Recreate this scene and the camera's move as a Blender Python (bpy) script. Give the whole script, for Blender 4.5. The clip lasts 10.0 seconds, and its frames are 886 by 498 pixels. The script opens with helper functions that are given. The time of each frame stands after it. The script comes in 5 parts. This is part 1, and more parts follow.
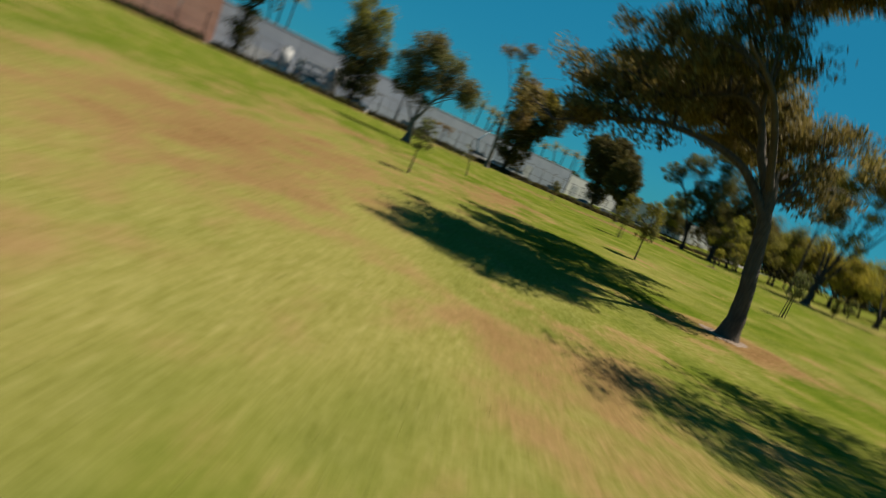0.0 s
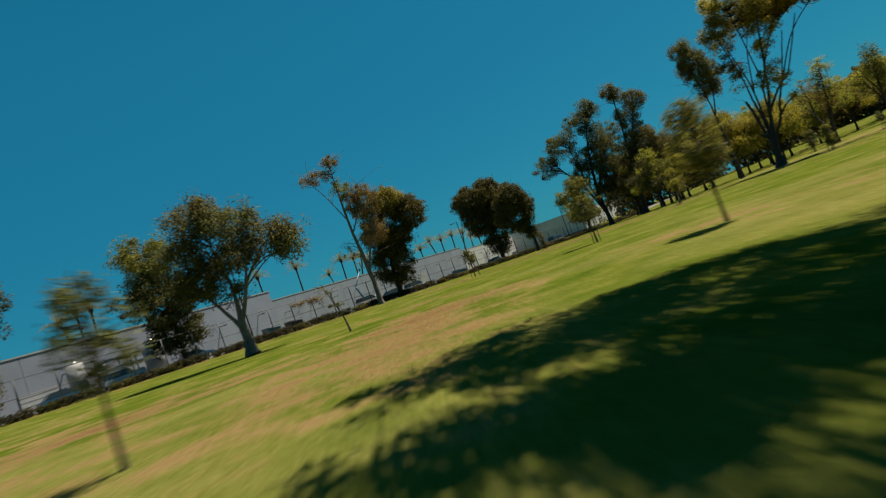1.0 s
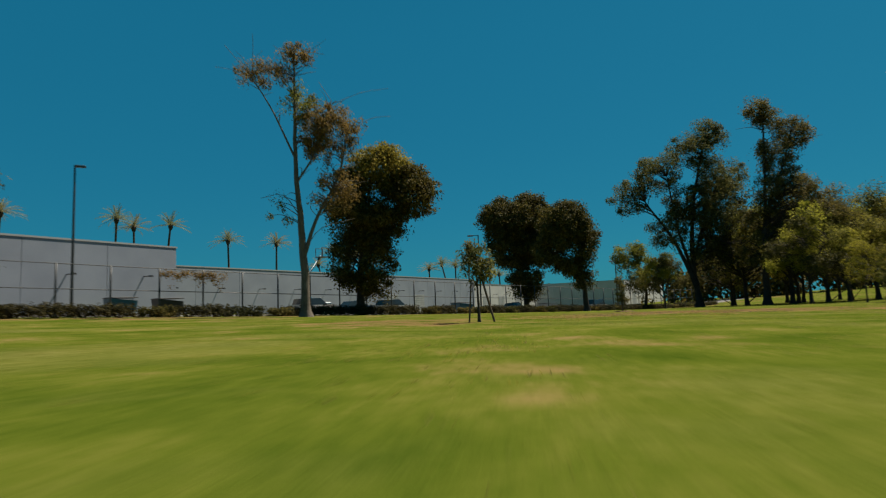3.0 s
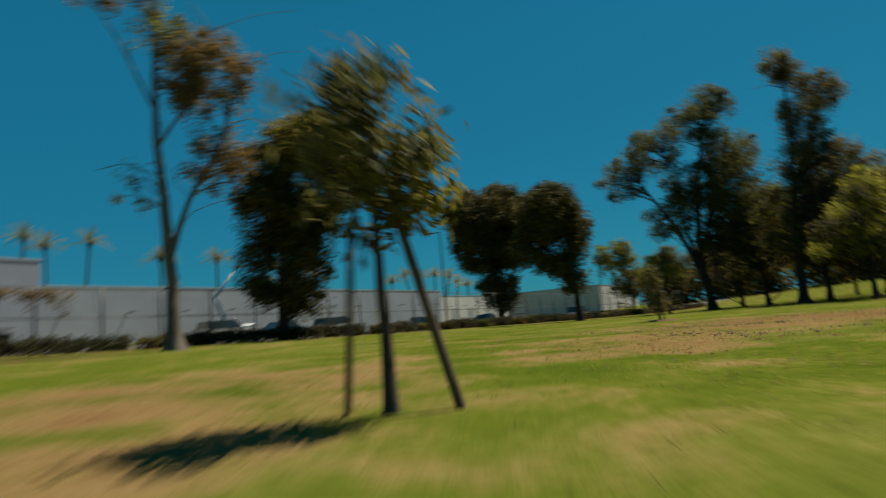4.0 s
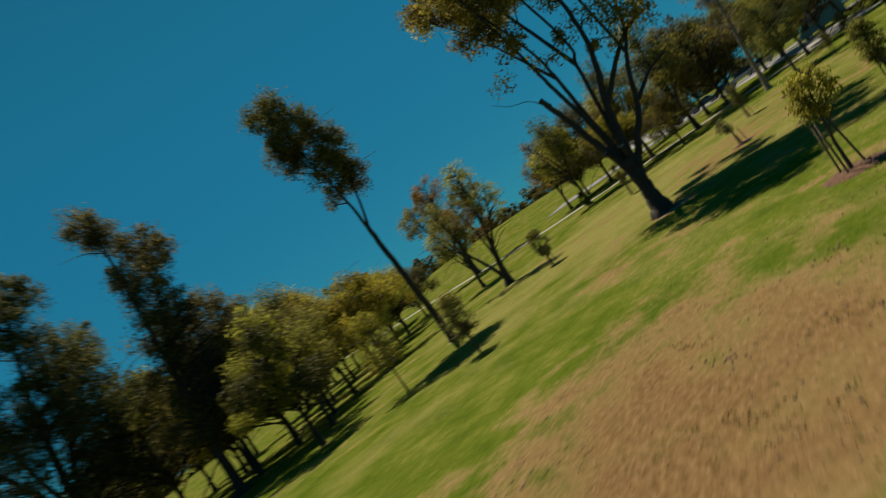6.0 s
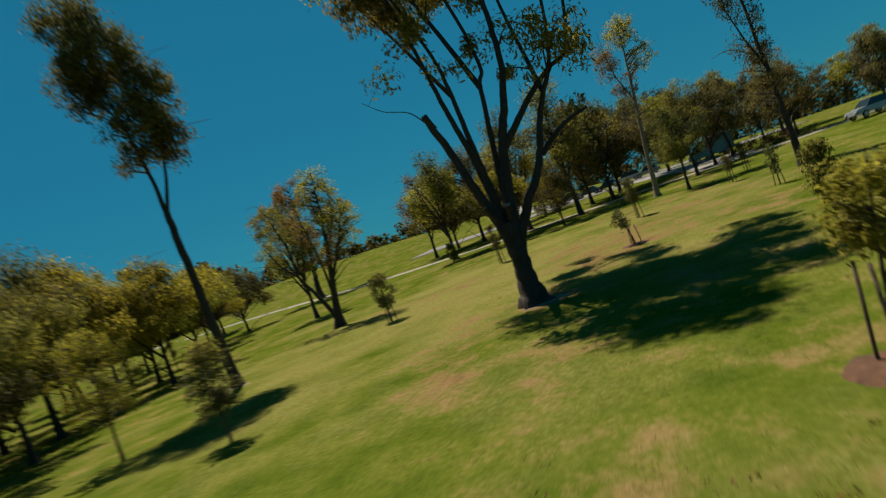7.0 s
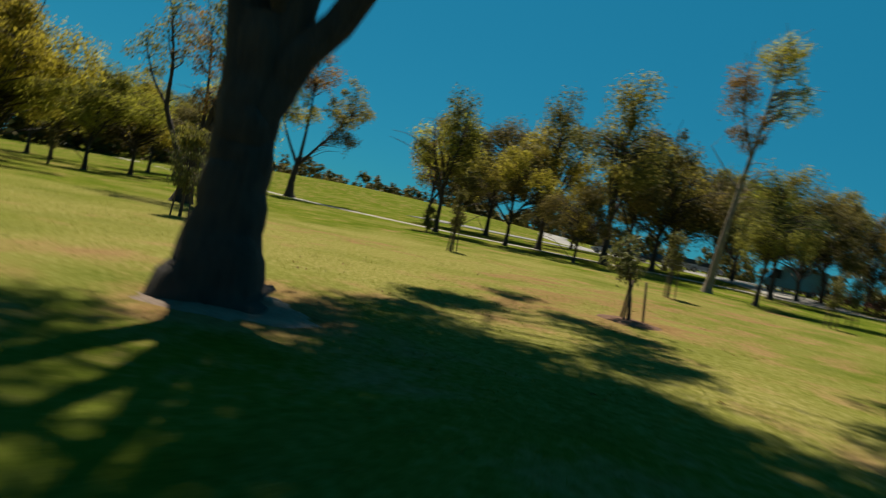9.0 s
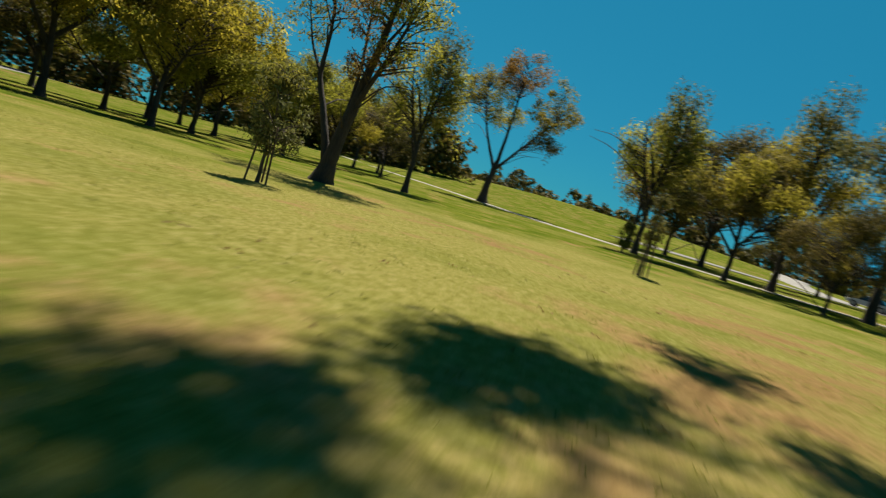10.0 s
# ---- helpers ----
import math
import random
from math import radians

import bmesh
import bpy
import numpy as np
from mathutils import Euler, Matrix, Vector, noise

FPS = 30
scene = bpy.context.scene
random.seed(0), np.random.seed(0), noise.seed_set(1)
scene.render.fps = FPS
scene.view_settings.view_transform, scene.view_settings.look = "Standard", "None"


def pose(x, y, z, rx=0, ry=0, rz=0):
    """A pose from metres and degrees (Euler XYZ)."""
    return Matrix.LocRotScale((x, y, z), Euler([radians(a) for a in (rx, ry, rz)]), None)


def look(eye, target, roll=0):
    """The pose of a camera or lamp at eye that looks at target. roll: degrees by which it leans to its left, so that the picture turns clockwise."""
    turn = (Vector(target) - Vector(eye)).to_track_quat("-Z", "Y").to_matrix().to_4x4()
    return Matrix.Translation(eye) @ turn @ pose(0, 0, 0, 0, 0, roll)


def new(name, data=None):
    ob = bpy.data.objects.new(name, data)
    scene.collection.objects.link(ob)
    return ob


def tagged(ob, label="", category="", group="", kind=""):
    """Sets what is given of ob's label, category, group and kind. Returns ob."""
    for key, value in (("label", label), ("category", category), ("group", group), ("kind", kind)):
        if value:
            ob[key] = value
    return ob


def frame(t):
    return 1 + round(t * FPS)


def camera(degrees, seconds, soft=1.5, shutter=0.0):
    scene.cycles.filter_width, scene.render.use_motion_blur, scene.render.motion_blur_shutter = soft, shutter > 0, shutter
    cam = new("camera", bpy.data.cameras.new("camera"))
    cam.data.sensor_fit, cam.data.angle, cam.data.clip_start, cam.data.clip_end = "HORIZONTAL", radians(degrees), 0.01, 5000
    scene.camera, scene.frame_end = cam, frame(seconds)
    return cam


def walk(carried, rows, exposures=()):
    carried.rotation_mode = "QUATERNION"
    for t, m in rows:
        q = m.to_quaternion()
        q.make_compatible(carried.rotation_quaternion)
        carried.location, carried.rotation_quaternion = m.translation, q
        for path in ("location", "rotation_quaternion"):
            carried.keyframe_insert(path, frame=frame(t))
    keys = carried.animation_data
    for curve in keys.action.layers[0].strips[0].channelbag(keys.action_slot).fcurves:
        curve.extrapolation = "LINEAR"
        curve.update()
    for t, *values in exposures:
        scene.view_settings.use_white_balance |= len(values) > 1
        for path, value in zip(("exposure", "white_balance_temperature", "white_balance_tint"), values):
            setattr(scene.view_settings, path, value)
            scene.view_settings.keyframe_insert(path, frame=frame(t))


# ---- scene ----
cam = camera(74.1, 10.0, soft=1.2, shutter=0.5)
PATH = [
    (0, (-0.963, -9.884, 2.361), (-0.991, -0.039, 0.607), 22.32),
    (0.3, (-0.578, -3.842, 2.016), (-0.185, 6.091, 0.926), 7.47),
    (0.5, (-0.508, 0.262, 1.791), (0.042, 10.235, 1.313), -2.57),
    (1, (0.032, 9.704, 1.154), (1.320, 19.611, 1.584), -19.63),
    (1.5, (0.456, 18.638, 0.990), (1.937, 28.509, 1.603), -18.81),
    (2, (1.666, 26.775, 0.585), (3.052, 36.639, 1.464), -12.73),
    (2.5, (3.523, 35.221, 0.711), (4.720, 45.105, 1.642), -6.53),
    (2.7, (4.358, 37.597, 0.628), (5.463, 47.488, 1.605), -4.35),
    (3.8, (7.505, 52.304, 0.582), (8.519, 62.189, 1.702), -0.76),
    (4, (7.985, 54.649, 0.733), (9.587, 64.445, 1.946), -4.78),
    (4.2, (8.375, 56.585, 0.830), (11.018, 66.136, 2.172), -11.33),
    (4.5, (9.241, 59.398, 1.389), (13.255, 68.455, 2.750), -21.83),
    (5, (10.691, 64.087, 2.818), (17.425, 71.441, 3.576), -40.51),
    (5.5, (11.762, 65.809, 2.836), (20.237, 71.071, 3.528), -37.56),
    (6, (15.087, 67.157, 2.956), (24.534, 70.381, 3.555), -34.83),
    (7.3, (25.443, 67.336, 3.067), (35.416, 68.057, 2.928), -15.45),
    (7.5, (27.042, 66.997, 3.062), (37.016, 67.717, 2.943), -12.92),
    (8, (30.339, 65.487, 2.742), (40.286, 66.481, 2.458), -6.29),
    (8.5, (34.244, 64.367, 2.174), (44.165, 65.578, 1.866), 1.75),
    (9, (38.868, 63.663, 1.224), (48.727, 65.316, 0.996), 11.74),
    (9.5, (41.960, 63.270, 0.915), (51.311, 66.754, 0.257), 16.21),
    (10, (45.686, 63.808, 1.099), (54.380, 68.679, 0.276), 17.37),
]
walk(cam, [(t, look(eye, target, roll)) for t, eye, target, roll in PATH], ((0, 0.8), (0.5, 0.72), (1.0, 0.67), (2.0, 0.55), (4.2, 0.5), (6, 0.42), (7.5, 0.5), (8.5, 0.65), (9.2, 0.8), (10, 0.95)))

# ---- light ----
SUN_EL, SUN_AZ = radians(61), math.atan2(0.883, 0.469)
world = bpy.data.worlds.new("sky")
scene.world = world
world.use_nodes = True
wn, wl = world.node_tree.nodes, world.node_tree.links
sky = wn.new("ShaderNodeTexSky")
sky.sky_type, sky.sun_disc = "NISHITA", False
sky.sun_elevation, sky.sun_rotation = SUN_EL, SUN_AZ
sky.altitude, sky.air_density, sky.dust_density, sky.ozone_density = 50, 1.0, 0.3, 1.5
grade = wn.new("ShaderNodeMix")
grade.data_type, grade.blend_type = "RGBA", "MULTIPLY"
grade.inputs[0].default_value = 1.0
grade.inputs[7].default_value = (0.15, 0.68, 0.70, 1)
wl.new(sky.outputs[0], grade.inputs[6])
even = wn.new("ShaderNodeMix")
even.data_type = "RGBA"
even.inputs[0].default_value = 0.65
wl.new(grade.outputs[2], even.inputs[6])
even.inputs[7].default_value = (0.06, 2.14, 3.85, 1)
# the deep clear sky darkens towards the zenith
height = wn.new("ShaderNodeSeparateXYZ")
wl.new(wn.new("ShaderNodeTexCoord").outputs["Generated"], height.inputs[0])
deep = wn.new("ShaderNodeMapRange")
deep.interpolation_type = "SMOOTHSTEP"
deep.inputs[1].default_value, deep.inputs[2].default_value = 0.42, 1.0
deep.inputs[3].default_value, deep.inputs[4].default_value = 1.0, 0.52
wl.new(height.outputs[2], deep.inputs[0])
zenith = wn.new("ShaderNodeVectorMath")
zenith.operation = "SCALE"
wl.new(even.outputs[2], zenith.inputs[0])
wl.new(deep.outputs[0], zenith.inputs[3])
wl.new(zenith.outputs[0], wn["Background"].inputs[0])
wn["Background"].inputs[1].default_value = 0.052
sun_data = bpy.data.lights.new("sun", "SUN")
sun_data.energy, sun_data.angle, sun_data.color = 4.9, radians(0.53), (1.0, 0.90, 0.74)
sun = new("sun", sun_data)
TO_SUN = Vector((math.cos(SUN_EL) * math.sin(SUN_AZ), math.cos(SUN_EL) * math.cos(SUN_AZ), math.sin(SUN_EL)))
sun.rotation_mode = "QUATERNION"
sun.rotation_quaternion = TO_SUN.to_track_quat("Z", "Y")
sun.location = TO_SUN * 300


# ---- materials ----
def material(name, rough=0.8, metal=0.0):
    m = bpy.data.materials.new(name)
    m.use_nodes = True
    b = m.node_tree.nodes["Principled BSDF"]
    b.inputs["Roughness"].default_value, b.inputs["Metallic"].default_value = rough, metal
    return m, m.node_tree.nodes, m.node_tree.links, b


def noise_node(n, l, scale, detail=4.0, vector=None, rough=0.55):
    t = n.new("ShaderNodeTexNoise")
    t.inputs["Scale"].default_value, t.inputs["Detail"].default_value, t.inputs["Roughness"].default_value = scale, detail, rough
    if vector:
        l.new(vector, t.inputs["Vector"])
    return t.outputs["Fac"]


def ramp_node(n, l, fac, stops):
    r = n.new("ShaderNodeValToRGB")
    while len(r.color_ramp.elements) < len(stops):
        r.color_ramp.elements.new(0.5)
    for e, (at, colour) in zip(r.color_ramp.elements, stops):
        e.position, e.color = at, (*colour, 1)
    l.new(fac, r.inputs[0])
    return r.outputs[0]


def mix_node(n, l, fac, a, b, kind="MIX"):
    x = n.new("ShaderNodeMix")
    x.data_type, x.blend_type = "RGBA", kind
    for value, socket in ((fac, x.inputs[0]), (a, x.inputs[6]), (b, x.inputs[7])):
        if isinstance(value, (int, float)):
            socket.default_value = value
        elif isinstance(value, tuple):
            socket.default_value = (*value, 1)
        else:
            l.new(value, socket)
    return x.outputs[2]


def maths(n, l, op, a, b, clamp=False):
    x = n.new("ShaderNodeMath")
    x.operation, x.use_clamp = op, clamp
    for value, socket in ((a, x.inputs[0]), (b, x.inputs[1])):
        if isinstance(value, (int, float)):
            socket.default_value = value
        else:
            l.new(value, socket)
    return x.outputs[0]


def bump(n, l, b, height, strength, distance):
    x = n.new("ShaderNodeBump")
    x.inputs["Strength"].default_value, x.inputs["Distance"].default_value = strength, distance
    l.new(height, x.inputs["Height"])
    l.new(x.outputs[0], b.inputs["Normal"])


def mottled(name, dark, light, scale=3.0, fine=40.0, rough=0.85, metal=0.0, relief=0.3, depth=0.01):
    """A painted, earthen or stony surface: broad stains, fine grain and a little relief."""
    m, n, l, b = material(name, rough, metal)
    co = n.new("ShaderNodeTexCoord").outputs["Object"]
    broad, grain = noise_node(n, l, scale, 5, co), noise_node(n, l, fine, 3, co)
    both = maths(n, l, "ADD", maths(n, l, "MULTIPLY", broad, 0.65), maths(n, l, "MULTIPLY", grain, 0.35))
    l.new(ramp_node(n, l, both, ((0.36, dark), (0.64, light))), b.inputs["Base Color"])
    bump(n, l, b, grain, relief, depth)
    return m


def leafy(name, dark, mid, light, through_light=0.35):
    """Foliage: every leaf its own tone, boughs of different greens, light shining through."""
    m, n, l, b = material(name, 0.68)
    geo = n.new("ShaderNodeNewGeometry")
    co = n.new("ShaderNodeTexCoord").outputs["Object"]
    bough = maths(n, l, "ADD", maths(n, l, "MULTIPLY", noise_node(n, l, 0.4, 2, co), 0.5), maths(n, l, "MULTIPLY", noise_node(n, l, 1.3, 3, co), 0.5))
    tone = maths(n, l, "ADD", maths(n, l, "MULTIPLY", geo.outputs["Random Per Island"], 0.36), maths(n, l, "MULTIPLY", bough, 0.7))
    colour = ramp_node(n, l, tone, ((0.22, dark), (0.5, mid), (0.82, light)))
    tint = ramp_node(n, l, n.new("ShaderNodeObjectInfo").outputs["Random"], ((0.0, (0.84, 0.97, 0.92)), (0.45, (1.0, 1.0, 1.0)), (1.0, (1.1, 1.0, 0.82))))
    colour = mix_node(n, l, 1.0, colour, tint, "MULTIPLY")
    l.new(colour, b.inputs["Base Color"])
    b.inputs["Specular IOR Level"].default_value = 0.12
    t = n.new("ShaderNodeBsdfTranslucent")
    l.new(colour, t.inputs[0])
    x = n.new("ShaderNodeMixShader")
    x.inputs[0].default_value = through_light
    l.new(b.outputs[0], x.inputs[1])
    l.new(t.outputs[0], x.inputs[2])
    l.new(x.outputs[0], n["Material Output"].inputs[0])
    return m


def bark(name, dark, light, scale=6.0):
    m, n, l, b = material(name, 0.9)
    co = n.new("ShaderNodeTexCoord").outputs["Object"]
    mp = n.new("ShaderNodeMapping")
    mp.inputs["Scale"].default_value = (1, 1, 0.14)
    l.new(co, mp.inputs[0])
    ridges, blotch = noise_node(n, l, scale * 3, 6, mp.outputs[0], 0.65), noise_node(n, l, 1.6, 3, co)
    both = maths(n, l, "ADD", maths(n, l, "MULTIPLY", ridges, 0.6), maths(n, l, "MULTIPLY", blotch, 0.4))
    l.new(ramp_node(n, l, both, ((0.35, dark), (0.65, light))), b.inputs["Base Color"])
    bump(n, l, b, ridges, 0.9, 0.05)
    return m


def lawn():
    """Watered grass that turns to straw and bare soil in the dry patches."""
    m, n, l, b = material("lawn", 0.95)
    co = n.new("ShaderNodeTexCoord").outputs["Object"]
    dry = n.new("ShaderNodeAttribute")
    dry.attribute_name = "dry"
    broad, mid, fine = noise_node(n, l, 0.09, 5, co, 0.6), noise_node(n, l, 0.55, 6, co, 0.62), noise_node(n, l, 9.0, 6, co, 0.7)
    blade = noise_node(n, l, 60.0, 3, co, 0.7)
    green = ramp_node(n, l, maths(n, l, "ADD", maths(n, l, "MULTIPLY", mid, 0.6), maths(n, l, "MULTIPLY", fine, 0.4)),
                      ((0.36, (0.040, 0.068, 0.0062)), (0.5, (0.084, 0.107, 0.0125)), (0.64, (0.158, 0.152, 0.031))))
    sunny = ramp_node(n, l, fine, ((0.36, (0.122, 0.116, 0.026)), (0.52, (0.178, 0.166, 0.046)), (0.66, (0.240, 0.216, 0.082))))
    worn = n.new("ShaderNodeAttribute")
    worn.attribute_name = "worn"
    yellowed = maths(n, l, "ADD", maths(n, l, "MULTIPLY", maths(n, l, "SUBTRACT", noise_node(n, l, 0.16, 4, co, 0.6), 0.5), 3.0), worn.outputs["Fac"], True)
    green = mix_node(n, l, yellowed, green, sunny)
    straw = ramp_node(n, l, maths(n, l, "ADD", maths(n, l, "MULTIPLY", fine, 0.6), maths(n, l, "MULTIPLY", mid, 0.4)),
                      ((0.34, (0.112, 0.078, 0.029)), (0.52, (0.184, 0.126, 0.050)), (0.70, (0.255, 0.184, 0.084))))
    soil = ramp_node(n, l, fine, ((0.34, (0.084, 0.050, 0.020)), (0.52, (0.158, 0.094, 0.039)), (0.70, (0.235, 0.152, 0.072))))
    patch = maths(n, l, "ADD", maths(n, l, "MULTIPLY", broad, 1.3), maths(n, l, "MULTIPLY", mid, 2.7))
    patch = maths(n, l, "ADD", patch, maths(n, l, "MULTIPLY", fine, 0.6))
    patch = maths(n, l, "ADD", maths(n, l, "SUBTRACT", patch, 2.43), dry.outputs["Fac"])
    colour = mix_node(n, l, maths(n, l, "MULTIPLY", patch, 2.2, True), green, straw)
    colour = mix_node(n, l, maths(n, l, "MULTIPLY", maths(n, l, "SUBTRACT", patch, 0.38), 2.2, True), colour, soil)
    speck = ramp_node(n, l, blade, ((0.3, (0.76, 0.76, 0.76)), (0.65, (1.1, 1.1, 1.1))))
    l.new(mix_node(n, l, 1.0, colour, speck, "MULTIPLY"), b.inputs["Base Color"])
    b.inputs["Specular IOR Level"].default_value = 0.0
    bump(n, l, b, maths(n, l, "ADD", fine, maths(n, l, "MULTIPLY", blade, 0.6)), 0.4, 0.03)
    return m


LAWN = lawn()
LEAF = {
    "olive": leafy("olive_leaves", (0.042, 0.044, 0.0095), (0.162, 0.148, 0.027), (0.410, 0.345, 0.070), 0.54),
    "bronze": leafy("bronze_leaves", (0.038, 0.037, 0.014), (0.130, 0.110, 0.038), (0.310, 0.245, 0.085), 0.38),
    "gum": leafy("brown_olive_leaves", (0.034, 0.036, 0.013), (0.108, 0.096, 0.030), (0.290, 0.225, 0.070), 0.46),
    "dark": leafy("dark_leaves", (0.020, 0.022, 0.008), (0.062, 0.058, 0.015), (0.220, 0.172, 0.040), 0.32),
    "yellow": leafy("yellow_green_leaves", (0.098, 0.100, 0.012), (0.265, 0.244, 0.030), (0.470, 0.412, 0.068), 0.66),
    "hedge": leafy("hedge_leaves", (0.012, 0.013, 0.006), (0.036, 0.034, 0.013), (0.115, 0.098, 0.034), 0.22),
    "rust": leafy("rusty_dry_leaves", (0.073, 0.045, 0.015), (0.190, 0.113, 0.031), (0.380, 0.245, 0.080), 0.50),
    "grey": leafy("grey_green_leaves", (0.040, 0.046, 0.016), (0.118, 0.118, 0.036), (0.260, 0.245, 0.078), 0.36),
    "fresh": leafy("fresh_green_leaves", (0.112, 0.115, 0.012), (0.245, 0.224, 0.026), (0.360, 0.310, 0.050), 0.50),
}
BARK = {
    "dark": bark("dark_bark", (0.015, 0.011, 0.0086), (0.05, 0.038, 0.029)),
    "brown": bark("brown_bark", (0.03, 0.022, 0.016), (0.092, 0.069, 0.05)),
    "grey": bark("grey_bark", (0.066, 0.054, 0.041), (0.178, 0.149, 0.119)),
    "pale": bark("pale_bark", (0.112, 0.079, 0.05), (0.277, 0.218, 0.155), 3.0),
    "stake": bark("stake_wood", (0.066, 0.043, 0.026), (0.158, 0.106, 0.066)),
}


# ---- mesh helpers ----
def mesh_of(name, verts, faces_by_size, mats, slots=None, smooth=False):
    """A mesh from arrays: verts (n, 3) and one index array per face size."""
    me = bpy.data.meshes.new(name)
    faces_by_size = [np.asarray(f, dtype=np.int64) for f in faces_by_size if len(f)]
    loops = np.concatenate([f.ravel() for f in faces_by_size]).astype(np.int32)
    sizes = np.concatenate([np.full(len(f), f.shape[1]) for f in faces_by_size])
    me.vertices.add(len(verts))
    me.vertices.foreach_set("co", np.asarray(verts, dtype=np.float32).ravel())
    me.loops.add(len(loops))
    me.loops.foreach_set("vertex_index", loops)
    me.polygons.add(len(sizes))
    me.polygons.foreach_set("loop_start", np.concatenate([[0], np.cumsum(sizes)[:-1]]).astype(np.int32))
    if slots is not None:
        me.polygons.foreach_set("material_index", np.asarray(slots, dtype=np.int32))
    if smooth:
        me.polygons.foreach_set("use_smooth", np.ones(len(sizes), dtype=bool))
    for m in mats:
        me.materials.append(m)
    me.update(calc_edges=True)
    me.validate()
    return me


def part(name, me, parent, label=""):
    ob = new(name, me)
    ob.parent = parent
    if label:
        ob["label"] = label
    return ob


def thing(name, x, y, z, label, category, group="", kind="", turn=0.0):
    ob = new(name)
    ob.empty_display_size = 0.2
    ob.matrix_basis = pose(x, y, z, 0, 0, turn)
    return tagged(ob, label, category, group, kind)


def bm_mesh(name, bm, mat, smooth=False):
    me = bpy.data.meshes.new(name)
    bm.normal_update()
    bm.to_mesh(me)
    bm.free()
    for m in mat if isinstance(mat, (list, tuple)) else [mat]:
        me.materials.append(m)
    if smooth:
        me.polygons.foreach_set("use_smooth", np.ones(len(me.polygons), dtype=bool))
    return me


def box(bm, x0, y0, z0, x1, y1, z1, bevel=0.0):
    made = bmesh.ops.create_cube(bm, size=1.0, matrix=Matrix.LocRotScale(((x0 + x1) / 2, (y0 + y1) / 2, (z0 + z1) / 2), None, (x1 - x0, y1 - y0, z1 - z0)))
    if bevel:
        edges = list({e for v in made["verts"] for e in v.link_edges})
        bmesh.ops.bevel(bm, geom=edges, offset=bevel, segments=1, affect="EDGES")


def tube(points, radii, sides=8):
    """Verts and quads of a tapered tube along a polyline."""
    pts = np.asarray(points, dtype=float)
    along = np.gradient(pts, axis=0)
    along /= np.linalg.norm(along, axis=1)[:, None] + 1e-9
    ref = np.eye(3)[int(np.argmin(np.abs(pts[-1] - pts[0])))]
    a = np.cross(along, ref[None])
    a /= np.linalg.norm(a, axis=1)[:, None] + 1e-9
    b = np.cross(along, a)
    turn = np.linspace(0, 2 * np.pi, sides, endpoint=False)
    ring = np.cos(turn)[None, :, None] * a[:, None] + np.sin(turn)[None, :, None] * b[:, None]
    verts = (pts[:, None] + ring * np.asarray(radii)[:, None, None]).reshape(-1, 3)
    k, j = np.meshgrid(np.arange(len(pts) - 1), np.arange(sides), indexing="ij")
    j2 = (j + 1) % sides
    quads = np.stack([k * sides + j, k * sides + j2, (k + 1) * sides + j2, (k + 1) * sides + j], -1).reshape(-1, 4)
    return verts, quads


def smooth_line(points, steps):
    """A rounded line through the given points."""
    p = np.asarray(points, dtype=float)
    if len(p) == 2:
        return p[0] + (p[1] - p[0]) * np.linspace(0, 1, steps)[:, None]
    q = np.concatenate([[2 * p[0] - p[1]], p, [2 * p[-1] - p[-2]]])
    out = []
    per = max(2, steps // (len(p) - 1))
    for i in range(1, len(q) - 2):
        t = np.linspace(0, 1, per, endpoint=False)[:, None]
        out.append(0.5 * (2 * q[i] + (q[i + 1] - q[i - 1]) * t + (2 * q[i - 1] - 5 * q[i] + 4 * q[i + 1] - q[i + 2]) * t ** 2
                          + (3 * q[i] - q[i - 1] - 3 * q[i + 1] + q[i + 2]) * t ** 3))
    return np.concatenate(out + [p[-1:]])


# ---- ground ----
def soft(v, lo, hi):
    w = 8.0
    v = lo + w * np.logaddexp(0, (v - lo) / w)
    return hi - w * np.logaddexp(0, (hi - v) / w)


def ground_z(x, y):
    """The park's gentle swells, and the long grassy hill behind the path."""
    u, v = soft(x, -60, 110) / 100, soft(y, -30, 150) / 100
    z = -0.18 - 1.16 * u + 1.32 * v + 4.01 * u * u - 2.23 * u * v - 0.72 * v * v
    return z + 11 * np.exp(-0.5 * (((x - 235) / 55) ** 2 + ((y - 145) / 75) ** 2))


